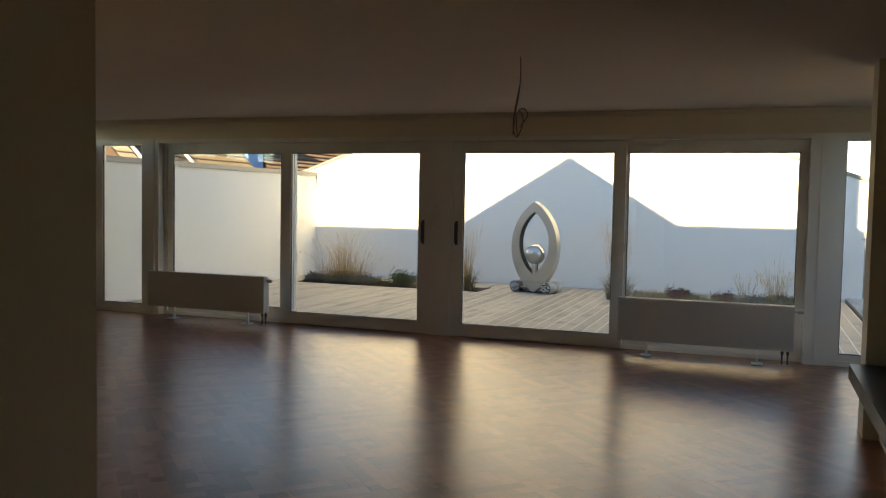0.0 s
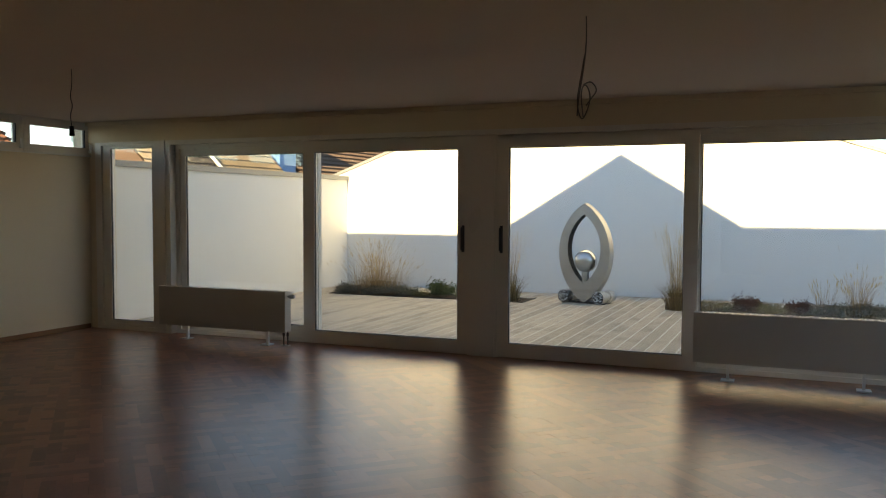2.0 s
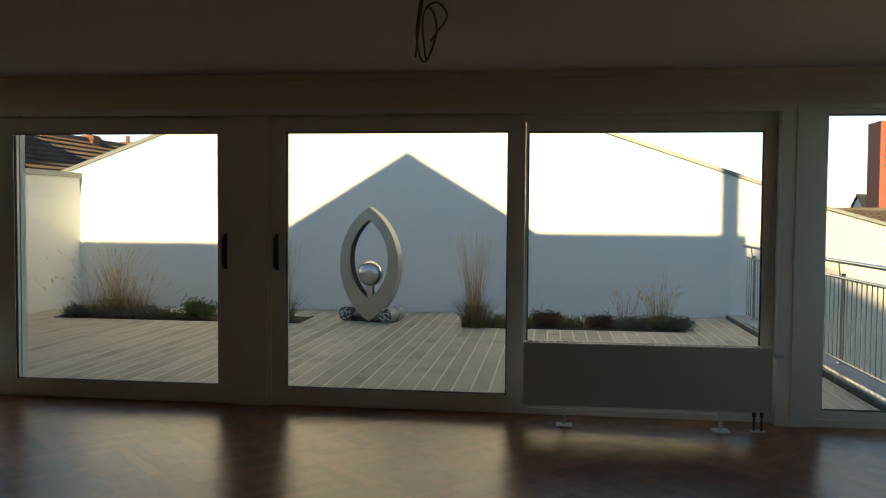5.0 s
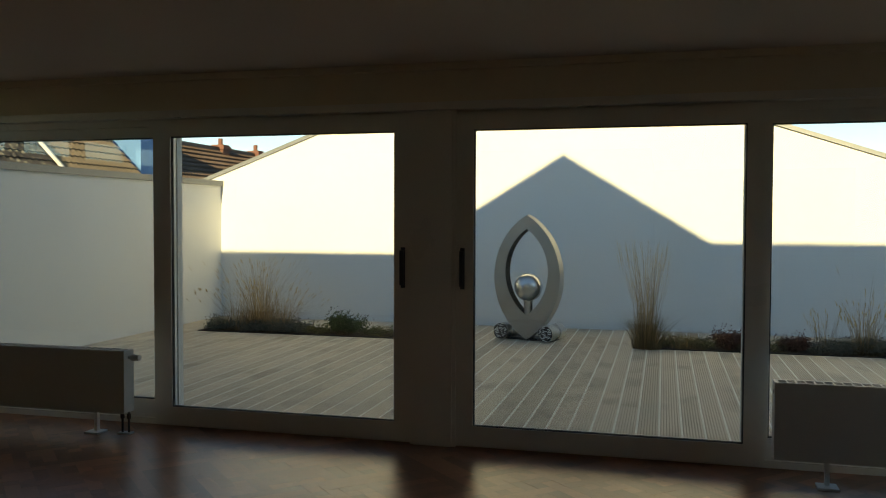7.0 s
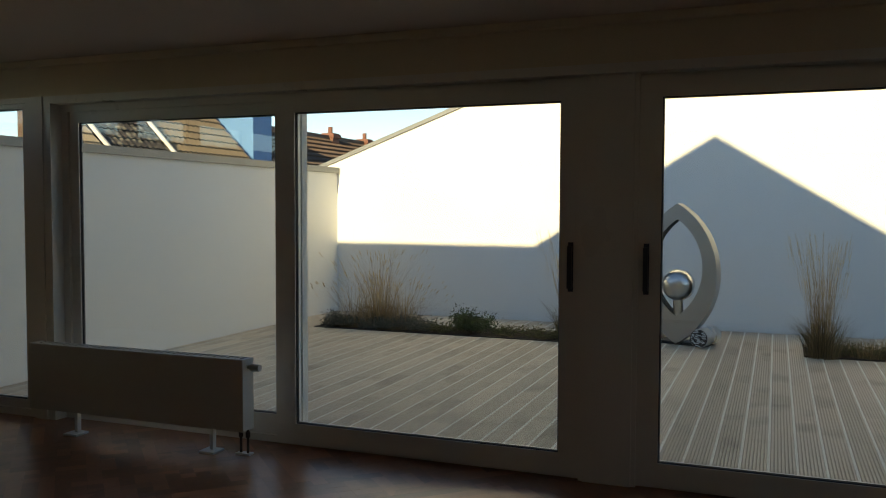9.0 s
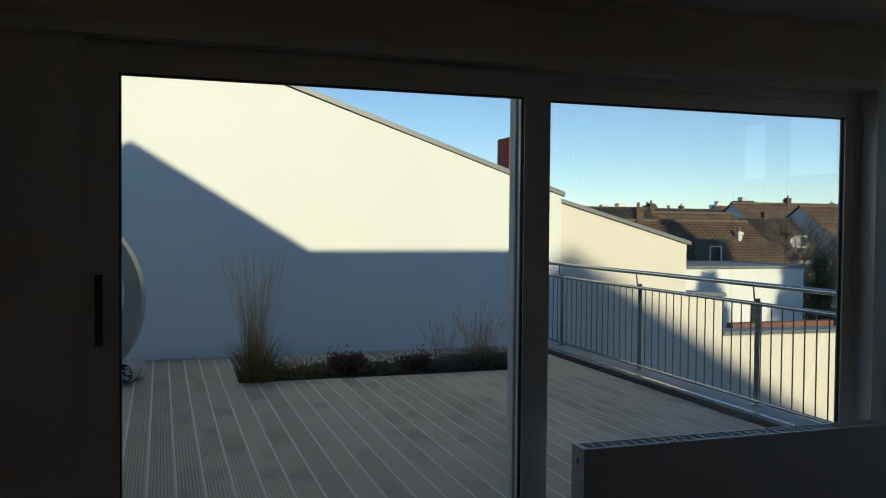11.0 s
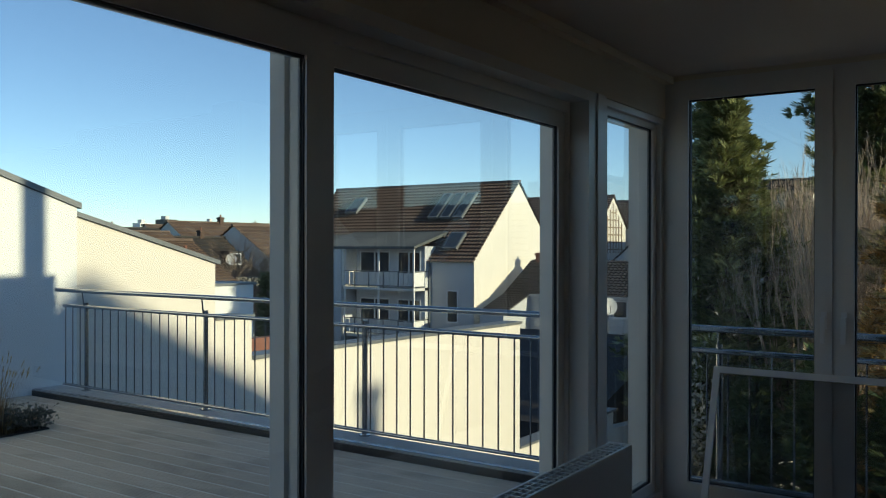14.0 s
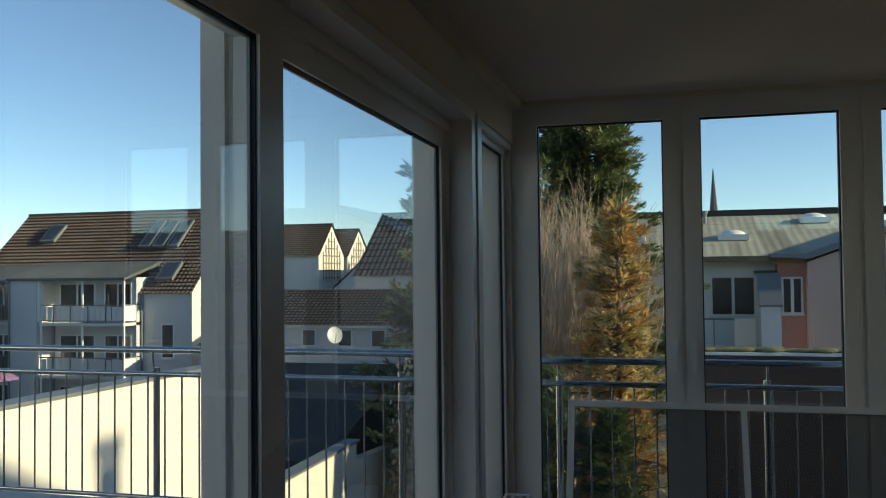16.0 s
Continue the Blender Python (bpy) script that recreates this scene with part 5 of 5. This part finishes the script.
for x, y, z in ((31.1, 9.4, 2.78), (31.1, 5.6, 2.78), (33.5, 2.35, 3.5)):
    light = boxes("roof_light", M_WHITE, [(x - 0.6, x + 0.6, y - 0.55, y + 0.55, z - 0.1, z + 0.12)], be, "white framed dome roof light", bevel=0.02)
    bm = bmesh.new()
    bmesh.ops.create_uvsphere(bm, u_segments=16, v_segments=8, radius=0.5, matrix=Matrix.Translation((x, y, z + 0.1)) @ Matrix.Diagonal((1, 1, 0.45, 1)))
    part("dome", bm, M_DISH, light, "milky plastic dome", smooth=True)
bm = bmesh.new()
for y in (7.0, 6.5):
    rod(bm, (33.4, y, 3.3), (33.4, y, 3.9), 0.07, n=8)
    rod(bm, (33.4, y, 3.9), (33.4, y, 4.0), 0.12, n=8)
part("vent_pipe", bm, M_ZINC, be, "capped vent pipes")
bm = bmesh.new()
rod(bm, (70.5, 4.2, GROUND), (70.5, 4.2, 5.5), 0.55, n=8)
rod(bm, (70.5, 4.2, 5.5), (70.5, 4.2, 10.0), 0.42, 0.03, n=8)
tagged(part("church_spire", bm, M_SLATE), "slender grey church spire on the skyline", "spire")

M_MOSS = mat("dry_moss", (0.13, 0.12, 0.06), 0.95, vary=0.4, scale=5, fine=30, bump=0.6, dist=0.02)
# old brick wall with a pale coping
bw = thing("garden_wall", "old dark brick garden wall with a pale coping", "wall")
boxes("brickwork", M_DARKBRICK, [(15.45, 15.85, -6.0, 7.9, GROUND, -0.22)], bw)
rb = random.Random(5)
for r in range(9):
    for k in range(30):
        if rb.random() < 0.6:
            y = 0.6 + k * 0.245 + (0.12 if r % 2 else 0)
            q = new("brick", bpy.data.meshes["garden_brick"]) if "garden_brick" in bpy.data.meshes else None
            if q is None:
                bmq = bmesh.new()
                box(bmq, -0.02, 0.02, 0, 0.225, 0, 0.062)
                me = mesh_of("garden_brick", bmq, M_DARKBRICK)
                q = new("brick", me)
            q.location, q.parent = (15.445, y, -0.30 - r * 0.078), bw
boxes("coping", M_WHITE, [(15.35, 15.95, -6.0, 7.9, -0.22, -0.16)], bw, "white painted coping")
bm = bmesh.new()
for k in range(150):
    bmesh.ops.create_icosphere(bm, subdivisions=2, radius=rb.uniform(0.10, 0.2), matrix=Matrix.Translation((15.6 + rb.uniform(-0.1, 0.1), -6.0 + k * 0.0925, -0.12)) @ Matrix.Diagonal((1, 1.6, 0.35, 1)))
part("moss", bm, M_MOSS, bw, "mossy ridge on the coping")


# ---- trees ----
M_BARK = mat("bark", (0.10, 0.075, 0.055), 0.9, vary=0.3, scale=6, fine=40, bump=0.5, dist=0.02)
M_TWIG = mat("pale_twigs", (0.47, 0.36, 0.27), 0.85, vary=0.25, scale=3, fine=30, per_island=0.3)
M_TWIGBROWN = mat("brown_twigs", (0.20, 0.145, 0.105), 0.9, vary=0.25, scale=3, fine=30, per_island=0.3)
M_CONIFER = leaf_mat("conifer_green", (0.11, 0.155, 0.06), 0.4)
M_CONIFER2 = leaf_mat("conifer_olive", (0.20, 0.215, 0.075), 0.4)
M_CONIFER3 = leaf_mat("conifer_pale_tips", (0.32, 0.33, 0.14), 0.4)
M_RUST = leaf_mat("rusty_conifer", (0.50, 0.31, 0.11), 0.4)
M_GOLD = leaf_mat("golden_dry_needles", (0.46, 0.39, 0.18), 0.4)
M_PALELEAF = leaf_mat("pale_variegated_leaves", (0.52, 0.48, 0.37), 0.3)


def conifer(at, label, h, r, n, seed, material, second=None, bare=0.2, taper=0.62, dense=1.0):
    """A tapering conifer: trunk, drooping limbs and flat sprays of needles."""
    rng = random.Random(seed)
    ob = thing("conifer_tree", label, "tree", at, group="trees in the yards")
    bm = bmesh.new()
    rod(bm, (0, 0, 0), (0, 0, h * 0.97), 0.22, 0.02, n=8)
    limbs = []
    for k in range(int(n)):
        t = rng.uniform(bare, 0.985) ** 0.9
        a = rng.uniform(0, math.tau)
        prof = (1 - t) ** taper * (0.72 + 0.95 * noise.noise(Vector((math.cos(a) * 1.5, math.sin(a) * 1.5, t * 9 + seed))))
        ln = max(0.12, r * prof * rng.uniform(0.75, 1.12))
        z = h * t
        d = Vector((math.cos(a), math.sin(a), rng.uniform(-0.1, 0.45)))
        end = Vector((0, 0, z)) + d * ln
        limbs.append((Vector((0, 0, z)), end, ln))
        rod(bm, (0, 0, z), end, 0.018 + 0.012 * ln, 0.005, n=4, caps=False)
    part("trunk", bm, M_BARK, ob, "dark trunk and limbs")
    groups = [bmesh.new(), bmesh.new()]
    up = Vector((0, 0, 1))
    for s, e, ln in limbs:
        d = e - s
        ahead = d.normalized()
        side = Vector((-d.y, d.x, 0)).normalized()
        tone = rng.random()
        for k in range(int(dense * (9 + 17 * ln))):
            t = rng.uniform(0.3, 1.02) if ln > 0.4 else rng.uniform(0.05, 1.05)
            lean = rng.choice((-1, 1)) * rng.uniform(0.1, 1.0)
            c = s + d * t + side * lean * (0.10 + 0.16 * ln * (1.1 - t)) + up * rng.gauss(0, 0.07)
            axis = (ahead * rng.uniform(0.5, 1.0) + side * lean * 0.8 + up * rng.uniform(-0.15, 0.55)).normalized()
            nrm = (up * 0.8 + ahead * 0.5 + Vector((rng.gauss(0, 0.35), rng.gauss(0, 0.35), rng.gauss(0, 0.35)))).normalized()
            across = axis.cross(nrm).normalized()
            size = rng.uniform(0.16, 0.34)
            g = groups[1 if second and tone + rng.uniform(-0.3, 0.3) < 0.42 else 0]
            for q in range(-3, 4):
                a = q * 0.33 + rng.uniform(-0.1, 0.1)
                u = (axis * math.cos(a) + across * math.sin(a) + nrm * rng.uniform(-0.2, 0.2)) * size * (1 - 0.11 * abs(q)) * rng.uniform(0.8, 1.15)
                v = u.cross(nrm).normalized() * size * 0.085
                b = c + axis * size * 0.1 * (3 - abs(q)) / 3
                g.faces.new([g.verts.new(p) for p in (b, b + u * 0.5 + v, b + u, b + u * 0.5 - v)])
    part("crown", groups[0], material, ob)
    if second:
        part("crown", groups[1], second, ob, "paler sprays of the crown")
    else:
        groups[1].free()
    return ob


def bare_tree(at, label, h, r, seed, upright=0.8, depth=5, material=None, start=0.25, width=0.10, name="bare_tree"):
    rng = random.Random(seed)
    ob = thing(name, label, "tree", at, group="trees in the yards")
    bm, tw = bmesh.new(), bmesh.new()

    def grow(p, d, ln, w, lv):
        e = p + d * ln
        rod(bm if lv < 2 else tw, p, e, w, w * 0.62, n=6 if lv < 2 else 3, caps=False)
        if lv >= depth:
            return
        for _ in range(rng.choice((2, 3, 3))):
            nd = (d + Vector((rng.gauss(0, 1), rng.gauss(0, 1), 0)) * 0.36 * r + Vector((0, 0, upright * 0.35))).normalized()
            grow(p + d * ln * rng.uniform(0.55, 1.0), nd, (ln if lv else h * 0.18) * rng.uniform(0.62, 0.86), w * 0.55, lv + 1)

    grow(Vector((0, 0, 0)), Vector((0, 0, 1)), h * start, width, 0)
    for k in range(9):
        a = k * math.tau / 9 + rng.uniform(-0.4, 0.4)
        grow(Vector((0, 0, h * start * rng.uniform(0.6, 0.95))), Vector((math.cos(a) * 0.5 * r, math.sin(a) * 0.5 * r, 1)).normalized(), h * (1 - start) * 0.30, width * 0.6, 1)
    part("trunk", bm, M_BARK, ob)
    part("twigs", tw, material or M_TWIG, ob, "fine leafless twigs")
    return ob


conifer((19.8, 13.7, GROUND), "tall dense olive-green conifer", 15.4, 3.5, 760, 31, M_CONIFER2, M_CONIFER3, bare=0.26)
conifer((25.0, 10.7, GROUND), "very tall dark green conifer", 22.5, 4.0, 1150, 32, M_CONIFER, M_CONIFER2)
conifer((17.8, 9.2, GROUND), "slender conifer with rust-brown foliage", 12.2, 1.65, 300, 33, M_RUST, M_GOLD, taper=0.34, dense=0.6)
bare_tree((19.9, 11.5, GROUND), "leafless multi-stemmed tree with pale upright twigs", 14.8, 0.62, 41, 0.75, 6, width=0.12, start=0.36)
bare_tree((20.3, 10.2, GROUND), "leafless multi-stemmed tree with pale upright twigs", 14.4, 0.55, 42, 0.75, 6, width=0.12, start=0.36)
bare_tree((19.7, 10.6, GROUND), "leafless multi-stemmed tree with pale upright twigs", 14.6, 0.62, 43, 0.75, 6, width=0.12, start=0.36)
bare_tree((20.6, 10.9, GROUND), "leafless multi-stemmed tree with pale upright twigs", 14.8, 0.62, 44, 0.75, 6, width=0.12, start=0.36)
bare_tree((34.5, 52.0, GROUND), "leafless brown tree among the far roofs", 13.0, 1.3, 44, 0.4, 6, start=0.3, width=0.2, material=M_TWIGBROWN)
bare_tree((44.0, 56.0, GROUND), "leafless brown tree among the far roofs", 14.5, 1.3, 45, 0.4, 6, start=0.3, width=0.2, material=M_TWIGBROWN)
bare_tree((39.0, 60.0, GROUND), "leafless brown tree among the far roofs", 11.0, 1.4, 46, 0.3, 6, start=0.3, width=0.2, material=M_TWIGBROWN)
bare_tree((-18.5, 46.0, GROUND), "leafless tree behind the western roofs", 14.0, 1.2, 47, 0.4, 5, start=0.3, width=0.2, material=M_TWIGBROWN)
for k, (x, y, h) in enumerate(((16.4, 10.7, 8.4), (17.0, 12.2, 7.6), (16.6, 9.3, 7.4))):
    conifer((x, y, GROUND), "dense dark evergreen in the garden below", h, 2.2, 200, 70 + k, M_CONIFER, bare=0.05)
for k, (az, d, h) in enumerate(((35.5, 62, 11.0), (38.0, 84, 12.0), (40.2, 70, 11.0), (42.2, 66, 11.5), (44.0, 96, 12.5), (46.6, 74, 12.0), (47.8, 62, 11.0))):
    bare_tree((-3.2 + d * math.sin(radians(az)), 7 + d * math.cos(radians(az)), GROUND), "leafless brown tree among the far roofs", h, 1.4, 80 + k, 0.3, 6, start=0.3, width=0.2, material=M_TWIGBROWN)
# the street to the south-east, mirrored in the panes
for k, (az, d, w, ze, zr) in enumerate(((116, 56, 16, 0.6, 4.3), (126, 58, 15, 0.2, 4.0), (136, 55, 17, 0.8, 4.6), (146, 60, 15, 0.4, 4.2))):
    cx, cy = -3.2 + d * math.sin(radians(az)), 7.0 + d * math.cos(radians(az))
    h = gable_house("terraced_house", "rendered street house with a dark tiled roof", cx - 5, cx + 5, cy - w / 2, cy + w / 2, ze, zr, "y", M_CONCRETE, M_TILEDARK if k % 2 else M_TILE, 28, 10, group="houses along the street")
    for s in range(4):
        window(h, "x", cx - 5, cy - w / 2 + 1 + s * w / 4, cy - w / 2 + 2.1 + s * w / 4, ze - 2.2, ze - 0.9, -1, panes=1)
for k, (az, d, h) in enumerate(((113, 46, 14.2), (118, 48, 14.8), (122, 44, 13.6), (127, 47, 14.6), (131, 45, 14.0), (137, 48, 15.0), (142, 46, 13.8), (148, 47, 14.4))):
    bare_tree((-3.2 + d * math.sin(radians(az)), 7 + d * math.cos(radians(az)), GROUND), "leafless brown street tree before the houses", h, 1.8, 110 + k, 0.3, 6, start=0.3, width=0.2, material=M_TWIGBROWN)
shrub("garden_shrub", (17.7, 14.25, GROUND), (0.75, 0.75, 6.6), 5200, M_PALELEAF, "tall sunlit shrub with pale variegated leaves by the yard wall", 91, leaf=0.15, group="")
conifer((25.3, 36.5, GROUND), "dark conifer between the yard buildings", 9.3, 1.5, 160, 35, M_CONIFER)

# ---- roofs behind the west wall ----
def row_house(label, y0, y1, roof):
    """A row house seen from its garden side: one steep roof slope over a brick wall."""
    h = thing("row_house", label, "house", group="row houses to the west")
    bm = bmesh.new()
    prism(bm, [(-13.5, GROUND), (-13.5, -0.8), (-19.0, 4.7), (-19.0, GROUND)], "y", y0, y1)
    part("wall", bm, M_DARKBRICK, h)
    bm = bmesh.new()
    tiled(bm, (-13.2, y0 - 0.05, -1.0), (0, y1 - y0 + 0.1, 0), (-5.85, 0, 5.85), max(8, int((y1 - y0) / 0.2)), 28, amp=0.022, step=0.035)
    part("roof", bm, roof, h)
    if y0 > 20:
        bm = bmesh.new()
        prism(bm, [(-13.2, -0.98), (-13.2, -0.86), (-19.0, 4.94), (-19.0, 4.82)], "y", y0 - 0.17, y0 - 0.10)
        part("verge", bm, M_CONCRETE, h, "white painted verge board")


row_house("row house with pale weathered roof tiles", 19.3, 19.9, M_TILEPALE)
row_house("row house with a dark lichen-grown tiled roof", 20.2, 22.25, M_TILEGREY)
row_house("row house with weathered tan roof tiles", 22.55, 25.9, M_TILETAN)
for label, y0, y1, ze, zr, rf in (("row house with a red tiled roof", 6.0, 15.0, 0.0, 4.0, M_TILERED), ("row house with a dark brown tiled roof and a brick chimney", 27.4, 34.3, -0.8, 4.05, M_TILE), ("row house with a dark brown tiled roof and a brick chimney", 34.6, 44.0, -0.8, 4.05, M_TILE)):
    h = gable_house("row_house", label, -23.5, -13.5, y0, y1, ze, zr, "y", M_DARKBRICK, rf, int((y1 - y0) / 0.2), 30, group="row houses to the west")
    if y0 > 27:
        chimney(h, -18.5, 33.3 if y0 < 30 else 36.2, zr - 0.4, zr + 0.3, 0.5, M_BRICK)
blue = boxes("stair_tower", M_BLUE, [(-19.4, -17.2, 26.2, 27.2, GROUND, 4.6)])
tagged(blue, "narrow blue clad stair tower between the row houses", "building")


# ---- pieces: deck boards ----
BOARD = 0.158
ridge = []
w = BOARD - 0.018
nr = 7
for k in range(nr):
    a = w * k / nr
    ridge += [(a, -0.006 if k else -0.004), (a + 0.3 * w / nr, 0.0), (a + 0.9 * w / nr, 0.0)]
ridge += [(w, -0.004)]


def board_mesh(length):
    bm = bmesh.new()
    prism(bm, ridge + [(w, -0.024), (0, -0.024)], "y", 0, length)
    return mesh_of("deck_board", bm, M_DECK)


lengths = {}
n = int((1.44 + 8.55) / BOARD)
strips = bmesh.new()
for k in range(n + 1):
    x = -8.545 + k * BOARD
    if x + w > 1.44:
        break
    cut = next((b for b in BEDS if x + w > b[0] - 0.012 and x < b[1] + 0.012), None)
    runs = [(9.27, (cut[2] - 0.014) if cut else 15.38)] + ([(cut[3], 15.38)] if cut else [])
    for y0, y1 in runs:
        ln = round(y1 - y0, 3)
        if ln not in lengths:
            lengths[ln] = board_mesh(ln)
        b = new("deck_board", lengths[ln])
        b.location, b.parent = (x, y0, 0), terrace_base
        box(strips, x + w + 0.001, x + BOARD - 0.001, y0, y1, -0.05, -0.004)
part("joint_strip", strips, M_DECKJOINT, terrace_base, "pale joint strips between the deck boards")

# ---- pieces: herringbone parquet ----
PW, PL = 0.08, 0.48
bmb = bmesh.new()
box(bmb, 0.0004, PL - 0.0004, 0.0004, PW - 0.0004, -0.010, 0.0)
block = mesh_of("parquet_block", bmb, M_WOOD)
verts, faces = [], []
c45 = math.sqrt(0.5)
origin = Vector((-4.202, 5.919))
placed = 0
rng = random.Random(9)
spots = []
for i in range(-150, 151):
    for j in range(-32, 33):
        for kind in (0, 1):
            # stair of blocks: step (PW, PW) along the zigzag, next zigzag a length and a width across
            u, v = i * PW + j * (PL + PW), i * PW
            if kind == 1:
                u, v = u - PW, v
            spots.append((u, v, kind))
done = set()
for u, v, kind in spots:
    # in the turned frame: u along (1,-1), v along (1,1)
    cu, cv = (u + PL / 2, v + PW / 2) if kind == 0 else (u + PW / 2, v + PL / 2)
    cx, cy = origin.x + c45 * (cu + cv), origin.y + c45 * (cv - cu)
    if not (XW - 0.1 < cx < XE + 0.15 and -3.0 < cy < 9.15) or (cx < -2.7 and cy < 1.8):
        continue
    key = (round(cu, 3), round(cv, 3), kind)
    if key in done:
        continue
    done.add(key)
    dz = rng.uniform(-0.0001, 0.0001)
    ob_x, ob_y = origin.x + c45 * (u + v), origin.y + c45 * (v - u)
    if -4.6 < cx < -1.1 and 4.6 < cy < 7.6 and placed < 300:
        placed += 1
        b = new("parquet_block", block)
        b.matrix_basis = pose(ob_x, ob_y, dz, rng.uniform(-0.05, 0.05), rng.uniform(-0.03, 0.03), -45) if kind == 0 else pose(ob_x + c45 * PW, ob_y - c45 * PW, dz, rng.uniform(-0.05, 0.05), rng.uniform(-0.03, 0.03), 45)
        b.parent = subfloor
    else:
        m = pose(ob_x, ob_y, dz, rng.uniform(-0.05, 0.05), rng.uniform(-0.03, 0.03), -45) if kind == 0 else pose(ob_x + c45 * PW, ob_y - c45 * PW, dz, rng.uniform(-0.05, 0.05), rng.uniform(-0.03, 0.03), 45)
        s = len(verts)
        g = 0.0004
        verts += [m @ Vector(p) for p in ((g, g, 0), (PL - g, g, 0), (PL - g, PW - g, 0), (g, PW - g, 0), (g, g, -0.01), (PL - g, g, -0.01), (PL - g, PW - g, -0.01), (g, PW - g, -0.01))]
        faces += [(s, s + 1, s + 2, s + 3), (s, s + 4, s + 5, s + 1), (s + 1, s + 5, s + 6, s + 2), (s + 2, s + 6, s + 7, s + 3), (s + 3, s + 7, s + 4, s)]
me = bpy.data.meshes.new("parquet")
me.from_pydata(verts, [], faces)
me.materials.append(M_WOOD2)
rest = new("parquet", me)
rest.parent = subfloor
tagged(rest, "reddish brown herringbone parquet blocks", kind="stuff")
